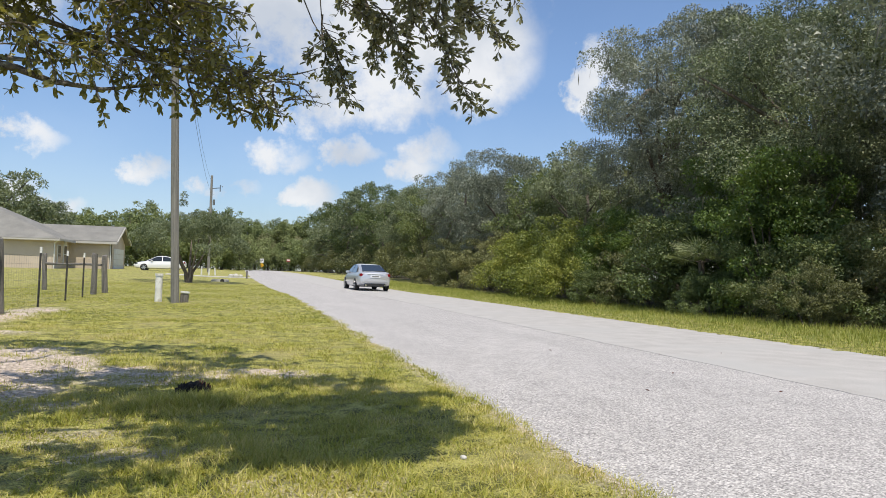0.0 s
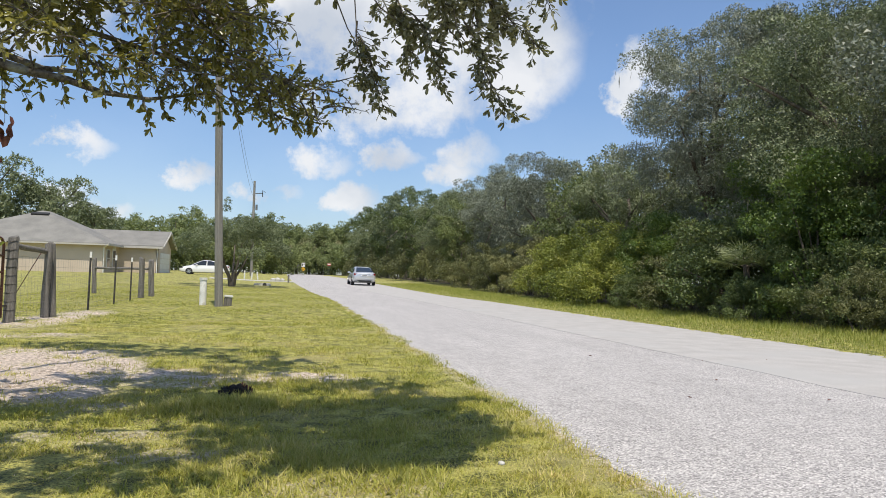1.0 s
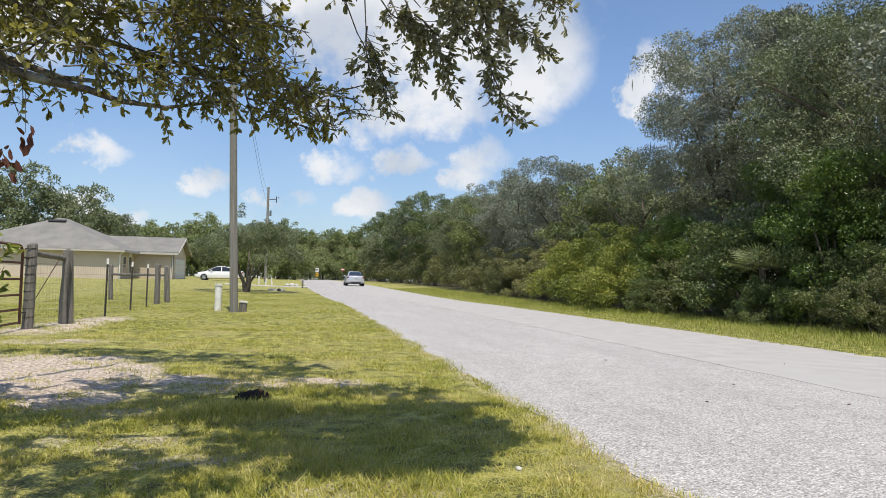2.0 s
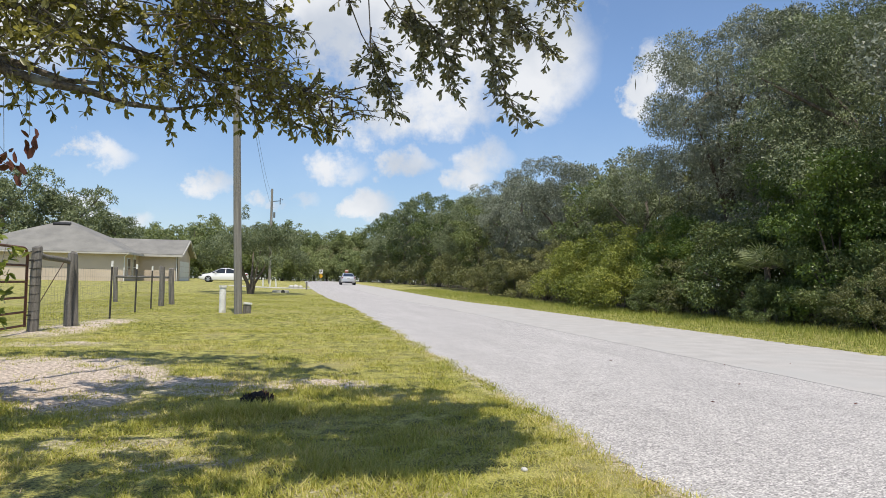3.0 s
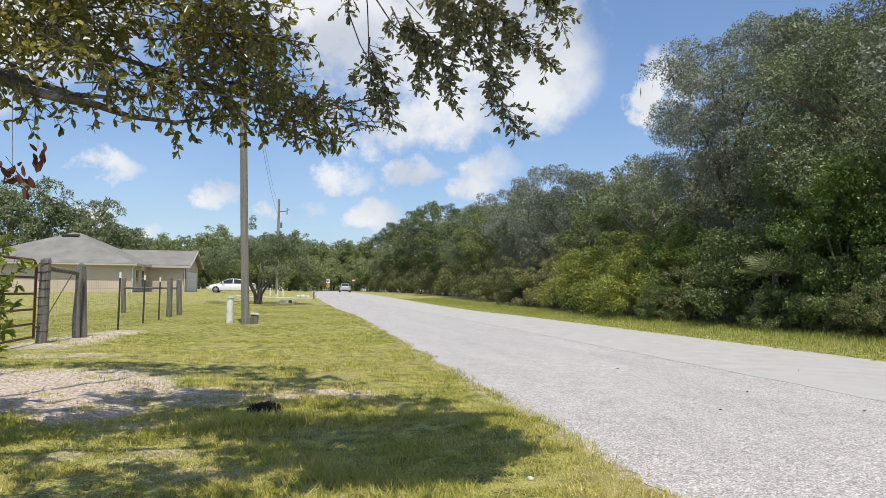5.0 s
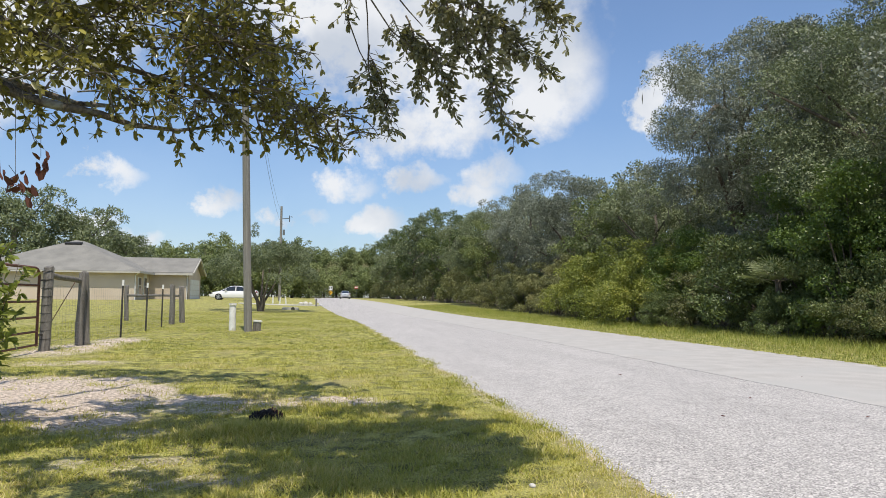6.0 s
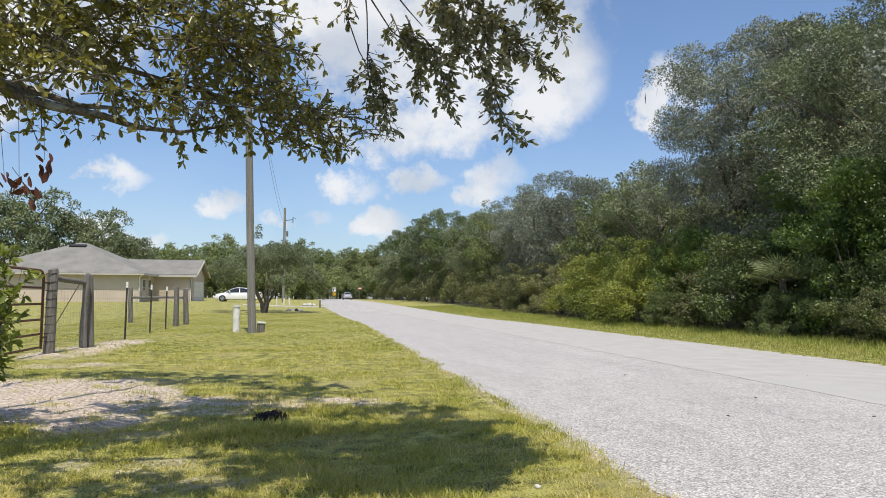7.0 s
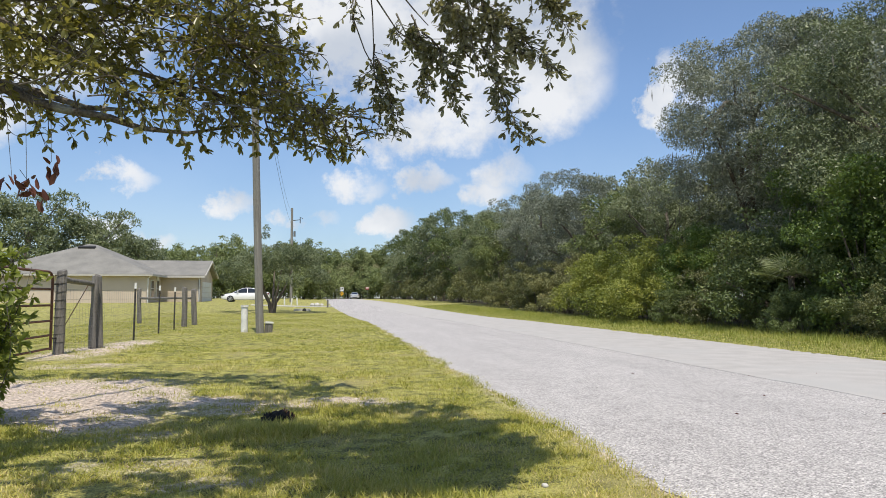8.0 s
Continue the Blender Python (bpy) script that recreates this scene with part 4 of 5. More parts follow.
silver_car = sedan("car", SILVER, "silver sedan driving away along the road")
white_car = sedan("car", WHITE_CAR, "white sedan parked beyond the lawn tree")
white_car.matrix_basis = ground_at(-7.75, 74.0) @ Matrix.Rotation(radians(90), 4, "Z")


# ---- poles, posts, fence ----
def build_poles():
    top = tagged(new("utility_pole"), "weathered wooden utility pole leaning slightly on the lawn", "utility pole")
    top.matrix_basis = ground_at(-1.81, 21.3) @ Matrix.Rotation(radians(-2.2), 4, "Y")
    bm = bmesh.new()
    tube(bm, [(0, 0, -0.3), (0, 0, 3), (0.01, 0, 6), (0, 0, 9.0)], [0.115, 0.108, 0.1, 0.09], 18)
    smooth(part("pole", bm, POLE_WOOD, top))
    bm = bmesh.new()
    box(bm, (-0.04, -0.3, 8.05), (0.04, -0.1, 8.12), 0.01)
    tube(bm, [(0, -0.36, 8.0), (0, -0.36, 8.1), (0, -0.36, 8.22)], [0.13, 0.15, 0.05], 14)
    part("lamp_head", bm, WHITE_PVC, top, "white lamp head")
    far = tagged(new("utility_pole"), "far wooden utility pole with short arm and fittings", "utility pole")
    far.matrix_basis = ground_at(-3.75, 82)
    bm = bmesh.new()
    tube(bm, [(0, 0, -0.3), (0, 0, 5), (0, 0, 10.5)], [0.16, 0.145, 0.12], 14)
    smooth(part("pole", bm, POLE_WOOD, far))
    bm = bmesh.new()
    tube(bm, [(0.1, 0, 9.1), (0.9, 0, 9.2)], 0.04, 6)
    tube(bm, [(0.9, 0, 8.8), (0.9, 0, 9.5), (1.2, 0, 9.3)], 0.05, 6)
    part("arm", bm, DARK_STEEL, far)
    bm = bmesh.new()
    tube(bm, [(0.3, 0, 7.3), (0.3, 0, 7.9)], 0.12, 12)
    part("transformer", bm, WIRE, far, "grey transformer can")
    # lines between the poles, sagging
    for dx, za, zb, sag in ((0.05, 8.7, 10.3, 1.1), (0.25, 7.2, 9.0, 1.2)):
        bm = bmesh.new()
        a, b = Vector((-2.11 + dx, 21.3, za)), Vector((-3.7 + dx, 82, zb))
        tube(bm, [a.lerp(b, i / 20) - Vector((0, 0, sag * 4 * (i / 20) * (1 - i / 20))) for i in range(21)], 0.007, 5)
        tagged(part("power_line", bm, DARK_STEEL), "thin dark overhead line between wooden poles", "cable")
    # standpipe and meter box at the pole's foot
    bm = bmesh.new()
    tube(bm, [(0, 0, -0.1), (0, 0, 0.74), (0, 0, 0.78)], [0.1, 0.095, 0.09], 16)
    tube(bm, [(0, 0, 0.74), (0, 0, 0.80)], [0.115, 0.11], 16)
    pp = tagged(smooth(part("marker_pipe", bm, WHITE_PVC)), "short white plastic pipe standing on the lawn", "pipe")
    pp.matrix_basis = ground_at(-2.32, 22.0)
    mb = tagged(new("meter_box"), "small grey box with a pale lid at the pole's foot", "box")
    mb.matrix_basis = ground_at(-1.6, 21.6) @ Matrix.Rotation(radians(4), 4, "Y")
    bm = bmesh.new()
    box(bm, (-0.11, -0.1, -0.05), (0.11, 0.1, 0.26), 0.02)
    part("body", bm, OLD_WOOD, mb)
    bm = bmesh.new()
    box(bm, (-0.13, -0.12, 0.26), (0.13, 0.12, 0.32), 0.02)
    part("lid", bm, WHITE_PVC, mb, "pale lid")


build_poles()


def wood_post(x, y, height, r, lean_x=0.0, lean_y=0.0, label="weathered grey round wooden fence post", seed=0):
    rng = random.Random(seed)
    bm = bmesh.new()
    tube(bm, [(rng.uniform(-0.01, 0.01), rng.uniform(-0.01, 0.01), z) for z in (-0.2, height * 0.3, height * 0.65, height - 0.02)] + [(0, 0, height)], [r * 1.05, r, r * 0.97, r * 0.96, r * 0.86], 12)
    ob = tagged(smooth(part("fence_post", bm, OLD_WOOD)), label, "fence post", "wooden fence posts")
    ob.matrix_basis = ground_at(x, y) @ Matrix.Rotation(radians(lean_x), 4, "Y") @ Matrix.Rotation(radians(lean_y), 4, "X")
    return ob


def t_post(x, y, height, lean=0.0):
    top = tagged(new("steel_post"), "thin dark steel fence post with a white tip", "fence post", "steel fence posts")
    top.matrix_basis = ground_at(x, y) @ Matrix.Rotation(radians(lean), 4, "Y")
    bm = bmesh.new()
    box(bm, (-0.022, -0.004, -0.2), (0.022, 0.004, height - 0.14))
    box(bm, (-0.004, 0.004, -0.2), (0.004, 0.035, height - 0.14))
    part("shaft", bm, DARK_STEEL, top)
    bm = bmesh.new()
    box(bm, (-0.024, -0.006, height - 0.139), (0.024, 0.037, height))
    part("tip", bm, WHITE_PVC, top, "white painted tip")


def rail(a, b, r, label):
    bm = bmesh.new()
    a, b = Vector(a), Vector(b)
    tube(bm, [a, a.lerp(b, 0.3) + Vector((0, 0, -0.01)), a.lerp(b, 0.7) + Vector((0, 0, 0.01)), b], [r * 1.1, r, r, r * 0.9], 10)
    tagged(smooth(part("fence_rail", bm, OLD_WOOD)), label, "fence rail")


def build_fence():
    wood_post(-4.66, 13.9, 1.50, 0.09, 0.5, 0, "thick weathered gate post wound with wire", 1)
    wood_post(-4.53, 15.35, 1.44, 0.07, 1.0, 0, "weathered fence post leaning against its twin", 2)
    wood_post(-4.47, 15.6, 1.46, 0.075, -2.2, 0, "weathered fence post leaning against its twin", 3)
    wood_post(-7.25, 30.4, 1.37, 0.085, -2.0, 0, seed=4)
    wood_post(-4.86, 26.6, 1.38, 0.095, 0.3, 0, seed=5)
    wood_post(-4.80, 28.3, 1.34, 0.10, -2.0, 0, seed=6)
    rail((-4.66, 13.9, 1.36), (-4.52, 15.5, 1.26), 0.05, "round wooden brace between gate post and fence post")
    rail((-7.25, 30.4, 1.0), (-4.82, 27.6, 1.0), 0.045, "round wooden rail between fence posts")
    for x, y, h, l in ((-4.48, 18.3, 1.37, 0.6), (-4.65, 21.7, 1.36, 0.4), (-4.74, 24.3, 1.35, 0.3), (-11.2, 29.0, 1.4, 2.0)):
        t_post(x, y, h, l)
    # woven wire
    top = tagged(new("wire_fence"), "woven wire fence strung along wooden and steel posts", "fence")
    bm = bmesh.new()
    line = [(-4.55, 13.9), (-4.5, 15.5), (-4.45, 18.3), (-4.62, 21.7), (-4.71, 24.3), (-4.83, 28.3)]
    for z in (0.06, 0.18, 0.32, 0.47, 0.63, 0.80, 0.98, 1.16):
        tube(bm, [(x, y, z + float(land(x, y))) for x, y in line], 0.0024, 4, False)
        part("line_wire", bm, WIRE, top)
        bm = bmesh.new()
    for (xa, ya), (xb, yb) in zip(line, line[1:]):
        n = int((yb - ya) / 0.155)
        for i in range(n):
            f = i / n
            x, y = xa + (xb - xa) * f, ya + (yb - ya) * f
            tube(bm, [(x, y, 0.05), (x, y, 1.16)], 0.0016, 3, False)
    tagged(part("stay_wire", bm, WIRE, top), kind="stuff")
    bm = bmesh.new()
    for k in range(9):
        z = 0.2 + k * 0.15
        tube(bm, [(-4.66 + 0.096 * math.cos(a), 13.9 + 0.096 * math.sin(a), z + 0.004 * a) for a in [i * 0.5236 for i in range(13)]], 0.006, 4, False)
    tagged(part("post_wraps", bm, DARK_STEEL, top, "dark wire wound round the gate post"), kind="stuff")
    bm = bmesh.new()
    tube(bm, [(-4.68, 13.98, 0.35), (-4.6, 15.3, 1.3)], 0.008, 5)
    part("brace_wire", bm, RUST, top, "rusty diagonal brace wire")
    # gate
    g = tagged(new("farm_gate"), "rusty red-brown tubular farm gate, closed", "gate")
    g.matrix_basis = Matrix.Translation((-4.72, 13.68, 0)) @ Matrix.Rotation(radians(1.5), 4, "Z")
    bm = bmesh.new()
    tube(bm, [(0, 0, 0.1), (0, 0, 1.32), (0, -0.03, 1.39), (0, -0.1, 1.44), (0, -0.2, 1.46), (0, -3.4, 1.46), (0, -3.5, 1.44), (0, -3.57, 1.39), (0, -3.6, 1.32), (0, -3.6, 0.1)], 0.024, 10)
    smooth(part("gate_frame", bm, RUST, g))
    for z in (0.13, 0.36, 0.61, 0.88, 1.16):
        bm = bmesh.new()
        tube(bm, [(0, 0, z), (0, -3.6, z)], 0.019, 8)
        smooth(part("bar", bm, RUST, g))
    for z in (0.3, 1.25):
        bm = bmesh.new()
        tube(bm, [(0.02, 0.0, z), (0.05, 0.16, z)], 0.014, 6)
        part("hinge", bm, DARK_STEEL, g)
    wood_post(-4.62, 9.85, 1.6, 0.11, 0, 0, "thick weathered gate post beside the latch", 9)


build_fence()


# ---- signs and small things by the junction ----
def road_sign(name, x, y, plates, label):
    top = tagged(new(name), label, "road sign")
    top.matrix_basis = ground_at(x, y)
    hi = max(p[1] for p in plates)
    bm = bmesh.new()
    box(bm, (-0.03, -0.03, -0.2), (0.03, 0.03, hi))
    part("post", bm, WIRE, top)
    for shape, z, w, h, mtl, bars in plates:
        bm = bmesh.new()
        m = Matrix.Translation((0, -0.05, z)) @ (Matrix.Rotation(radians(45), 4, "Y") if shape == "diamond" else Matrix())
        box(bm, (-w / 2, -0.008, -h / 2), (w / 2, 0.008, h / 2), 0.004, m)
        p = part("plate", bm, mtl, top)
        for bx, bz, bw, bh in bars:
            bm = bmesh.new()
            box(bm, (bx - bw / 2, -0.066, z + bz - bh / 2), (bx + bw / 2, -0.060, z + bz + bh / 2))
            part("marking", bm, BLACK if mtl is not RED else WHITE_SIGN, p)


road_sign("road_sign", 3.3, 150.0, [("square", 2.05, 0.75, 0.8, WHITE_SIGN, [(-0.15, 0, 0.16, 0.45), (0.16, 0.1, 0.18, 0.3)]), ("diamond", 1.15, 0.65, 0.65, YELLOW, [(0, 0, 0.3, 0.12)])], "white route sign above a yellow diamond sign")
road_sign("road_sign", 2.3, 151.5, [("square", 2.0, 0.5, 0.7, WIRE, [])], "grey back of a road sign")
road_sign("road_sign", 8.5, 150.0, [("square", 2.25, 0.7, 0.55, RED, [(0, 0.08, 0.62, 0.2)])], "red and white road sign by the junction")


def small_things():
    # stump in the grass
    rng = random.Random(5)
    st = tagged(new("stump"), "small charred black stump in worn grass", "stump")
    st.matrix_basis = ground_at(-0.36, 6.05)
    bm = bmesh.new()
    bmesh.ops.create_icosphere(bm, subdivisions=4, radius=0.1)
    for v in bm.verts:
        v.co *= 1 + 0.55 * noise.noise(v.co * 16) + 0.3 * noise.noise(v.co * 45)
        v.co.z = v.co.z * 0.95 - 0.005
    part("core", bm, CHARRED, st)
    bm = bmesh.new()
    for k in range(26):
        a, r = rng.random() * 6.283, rng.uniform(0.04, 0.12)
        x, y = r * math.cos(a), r * math.sin(a) * 0.8
        tube(bm, [(x, y, -0.03), (x * 1.1, y * 1.1, rng.uniform(0.02, 0.06)), (x * 1.25, y * 1.25, rng.uniform(0.04, 0.09))], [rng.uniform(0.012, 0.026), rng.uniform(0.01, 0.02), 0.002], 5)
    part("splinters", bm, CHARRED, st)
    bm = bmesh.new()
    for k in range(5):
        x = 0.05 + 0.02 * k
        tube(bm, [(x, 0.09, -0.02), (x + 0.01, 0.1, 0.10 - 0.012 * k)], [0.014, 0.005], 5)
    part("bark_rim", bm, RUST, st, "reddish brown torn bark")
    # fallen leaves and twigs on the road
    for x, y, r in ((4.3, 6.6, 0.4), (5.2, 8.3, 1.2), (3.4, 5.6, 2.0), (6.2, 8.4, 0.9), (3.9, 8.8, 2.6), (4.6, 5.4, 0.2)):
        bm = bmesh.new()
        tube(bm, [(-0.022, 0, 0.005), (0, 0.004, 0.007), (0.022, 0, 0.005)], [0.002, 0.006, 0.0015], 5)
        ob = tagged(part("fallen_twig", bm, DEAD_LEAF), "small brown fallen leaf curl on the road", "leaf", "fallen bits on the road")
        ob.matrix_basis = ground_at(x, y, 0.038) @ Matrix.Rotation(r, 4, "Z")
    # dark marker post and pale posts by the driveway
    bm = bmesh.new()
    box(bm, (-0.07, -0.07, -0.1), (0.07, 0.07, 0.62), 0.02)
    ob = tagged(part("marker_post", bm, OLD_WOOD), "short dark post at the driveway's mouth", "post")
    ob.matrix_basis = ground_at(0.2, 58.5)
    for x, h, l in ((-3.5, 0.75, 0), (-2.9, 0.62, 6), (-2.35, 0.7, -6)):
        bm = bmesh.new()
        box(bm, (-0.06, -0.06, -0.1), (0.06, 0.06, h), 0.01)
        ob = tagged(part("pale_post", bm, WHITE_PVC), "short pale post beyond the driveway", "post", "pale posts by the driveway")
        ob.matrix_basis = ground_at(x - 0.1, 66.5) @ Matrix.Rotation(radians(l), 4, "Y")
    # concrete culvert end
    cu = tagged(new("culvert"), "pale concrete culvert end with a dark mouth in the lawn", "culvert")
    cu.matrix_basis = ground_at(-1.45, 49.0)
    bm = bmesh.new()
    box(bm, (-0.6, -0.1, -0.1), (0.5, 0.5, 0.16), 0.05)
    part("headwall", bm, CONCRETE, cu)
    bm = bmesh.new()
    tube(bm, [(0.1, -0.16, 0.05), (0.1, 0.1, 0.05)], 0.13, 14)
    part("pipe_mouth", bm, BLACK, cu, "dark pipe mouth")
    # pale stone lying in the grass near the road
    bm = bmesh.new()
    bmesh.ops.create_icosphere(bm, subdivisions=2, radius=0.019)
    for v in bm.verts:
        v.co *= 1 + 0.3 * noise.noise(v.co * 40)
        v.co.z *= 0.7
    ob = tagged(smooth(part("stone", bm, CONCRETE)), "small pale stone lying in the grass", "stone")
    ob.matrix_basis = ground_at(1.18, 3.76, 0.012)
    # rocks by the driveway
    for x, y, r in ((-0.7, 63.8, 0.26), (-0.3, 64.0, 0.2), (-1.1, 64.0, 0.22)):
        bm = bmesh.new()
        bmesh.ops.create_icosphere(bm, subdivisions=2, radius=r)
        for v in bm.verts:
            v.co *= 1 + 0.25 * noise.noise(v.co * 5 + Vector((x, y, 0)))
            v.co.z *= 0.7
        ob = tagged(smooth(part("rock", bm, CONCRETE)), "grey rock beside the driveway", "rock", "rocks by the driveway")
        ob.matrix_basis = ground_at(x, y, r * 0.4)


small_things()


# ---- the near oak, whose boughs hang over the lawn ----
def spray(rng, twig_bm, rows, start, end, twigs, leaves, spread, leaf=0.062, droop=0.3):
    """A branchlet from start to end with side twigs; its leaves are added to rows."""
    s, e = Vector(start), Vector(end)
    ln = (e - s).length
    bow = Vector((rng.normal() * 0.08, rng.normal() * 0.08, 0.06 + rng.normal() * 0.05)) * ln
    main = [s + (e - s) * f + bow * 4 * f * (1 - f) for f in np.linspace(0, 1, 7)]
    tube(twig_bm, main, np.linspace(0.007, 0.0018, 7), 5, False)
    for t in range(twigs):
        f = 0.12 + 0.88 * (t + rng.random()) / twigs
        k = min(int(f * 6), 5)
        p = main[k].lerp(main[k + 1], f * 6 - k)
        d = Vector(unit(rng.normal(size=(1, 3)))[0]) * 0.9 + (e - s).normalized() * 0.7 + Vector((0, 0, -droop))
        tl = spread * (0.4 + 0.8 * rng.random())
        q = p + d.normalized() * tl
        mid = p.lerp(q, 0.5) + Vector(rng.normal(size=3)) * tl * 0.1
        tube(twig_bm, [p, mid, q], [0.0028, 0.0022, 0.0012], 4, False)
        for i in range(leaves):
            g = 0.25 + 0.75 * rng.random() ** 0.7
            b = p.lerp(mid, g * 2) if g < 0.5 else mid.lerp(q, g * 2 - 1)
            w = unit((d.normalized()[:] + rng.normal(size=3) * 0.75).reshape(1, 3))[0]
            rows.append((*b, *w, *(rng.normal(size=3) * 0.55 + (0, 0, 0.8)), leaf * (0.65 + 0.6 * rng.random())))


def leaves_of(rows, name, material, parent, ratio=0.42):
    a = np.asarray(rows)
    ob = new(name, leaf_mesh(name, a[:, :3], a[:, 3:6], unit(a[:, 6:9]), a[:, 9], a[:, 9] * ratio, material, 0.14, True))
    ob.parent = parent
    return ob


def near_oak():
    rng = np.random.default_rng(77)
    top = tagged(new("live_oak"), "live oak whose leafy boughs overhang the lawn", "tree")
    limb, twig, rows = bmesh.new(), bmesh.new(), []
    base = Vector((-5.2, 1.6, 0))
    tube(limb, [base + Vector((0, 0, -0.2)), base + Vector((0.05, 0, 0.8)), base + Vector((0.15, 0.2, 1.8)), base + Vector((0.5, 0.6, 2.8)), base + Vector((1.2, 1.0, 4.2))], [0.36, 0.28, 0.24, 0.2, 0.12], 14)
    # the low bough
    low = [base + Vector((0.2, 0.25, 2.0)), (-3.6, 3.2, 2.50), (-2.4, 4.2, 2.40), (-1.88, 4.5, 2.25), (-1.66, 4.5, 2.15), (-1.48, 4.5, 2.11), (-1.26, 4.52, 2.08), (-1.09, 4.55, 2.03), (-0.83, 4.6, 2.02), (-0.5, 4.6, 2.08)]
    tube(limb, low, [0.13, 0.085, 0.05, 0.034, 0.032, 0.027, 0.022, 0.017, 0.011, 0.006], 10)
    tube(limb, [(-1.95, 4.5, 2.27), (-1.7, 4.6, 2.24), (-1.45, 4.7, 2.18), (-1.2, 4.8, 2.2)], [0.03, 0.024, 0.018, 0.01], 8)
    tube(limb, [(-2.6, 4.1, 2.44), (-2.1, 4.4, 2.7), (-1.5, 4.5, 2.8), (-0.9, 4.6, 2.75), (-0.3, 4.6, 2.5)], [0.05, 0.03, 0.02, 0.014, 0.007], 8)
    tube(limb, [(-2.1, 4.4, 2.7), (-1.5, 4.9, 2.55), (-1.0, 5.0, 2.45), (-0.4, 5.0, 2.3), (0.05, 4.8, 2.12)], [0.03, 0.022, 0.016, 0.011, 0.004], 8)
    tube(limb, [base + Vector((0.5, 0.6, 2.8)), (-2.6, 3.4, 3.7), (-0.8, 4.2, 3.75), (0.4, 4.6, 3.4), (1.1, 4.7, 3.0)], [0.16, 0.09, 0.055, 0.03, 0.01], 10)
    # foliage over the low bough, scaled from the eye to fit the camera's view
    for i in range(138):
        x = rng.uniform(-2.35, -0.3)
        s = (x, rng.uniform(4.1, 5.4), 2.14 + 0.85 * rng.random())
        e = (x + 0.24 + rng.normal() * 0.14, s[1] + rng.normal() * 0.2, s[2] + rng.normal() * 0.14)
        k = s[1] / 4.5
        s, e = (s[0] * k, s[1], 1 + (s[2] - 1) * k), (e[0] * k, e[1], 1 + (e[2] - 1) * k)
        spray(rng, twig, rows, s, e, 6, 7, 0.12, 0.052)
    for i in range(48):
        x = rng.uniform(-2.3, -1.1)
        s = (x, rng.uniform(4.2, 5.2), 2.3 + 0.7 * rng.random())
        spray(rng, twig, rows, s, (x + 0.2 + rng.normal() * 0.12, s[1] + rng.normal() * 0.2, s[2] + rng.normal() * 0.12), 6, 8, 0.12, 0.056)
    # more sprays, likewise scaled by distance to fit the camera's view
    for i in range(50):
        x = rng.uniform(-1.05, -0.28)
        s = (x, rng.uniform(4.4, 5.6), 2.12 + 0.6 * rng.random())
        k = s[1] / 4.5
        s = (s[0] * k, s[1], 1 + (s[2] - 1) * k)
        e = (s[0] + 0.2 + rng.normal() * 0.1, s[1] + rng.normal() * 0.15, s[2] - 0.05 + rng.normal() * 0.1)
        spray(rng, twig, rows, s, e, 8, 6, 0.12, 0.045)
    for i in range(45):
        x = rng.uniform(-1.9, -0.25)
        s = (x, rng.uniform(4.2, 5.2), 2.6 + 0.5 * rng.random())
        spray(rng, twig, rows, s, (x + 0.22 + rng.normal() * 0.12, s[1] + rng.normal() * 0.2, s[2] + rng.normal() * 0.12), 6, 7, 0.12, 0.05)
    # the sloping tip
    for i in range(28):
        f = rng.random()
        s = (-0.42 + 0.44 * f, rng.uniform(4.4, 4.9), 2.40 - 0.26 * f - 0.30 * rng.random() * (1 - 0.3 * f))
        e = (s[0] + 0.16 + 0.08 * rng.random(), s[1] + 0.1 * rng.normal(), s[2] - 0.03 - 0.07 * rng.random())
        spray(rng, twig, rows, s, e, 7, 6, 0.10, 0.04, 0.1)
    for i in range(9):
        s = (0.02 + 0.2 * rng.random(), rng.uniform(4.5, 4.8), 2.02 + 0.2 * rng.random())
        spray(rng, twig, rows, s, (s[0] + 0.14 + 0.12 * rng.random(), s[1], s[2] + 0.05 * rng.normal()), 6, 6, 0.07, 0.03, 0.0)
    # small hanging sprigs below the bough
    for x, z in ((-1.60, 1.98), (-1.25, 1.93), (-1.05, 1.97), (-0.8, 1.82), (-0.66, 1.97), (-0.58, 1.95), (-0.47, 1.93), (-0.4, 1.88), (-0.3, 1.9), (-0.18, 1.92), (-0.06, 1.86), (0.05, 1.9), (0.12, 1.84), (0.2, 1.9), (-0.92, 1.98), (-1.4, 2.0), (-1.82, 1.97), (-1.9, 2.05), (-1.75, 2.06), (-0.72, 1.9), (-1.15, 1.99)):
        spray(rng, twig, rows, (x - 0.06, 4.5, z + 0.22), (x, 4.52, z + 0.02), 5, 5, 0.055, 0.056, 0.6)
    hang, hung = bmesh.new(), []
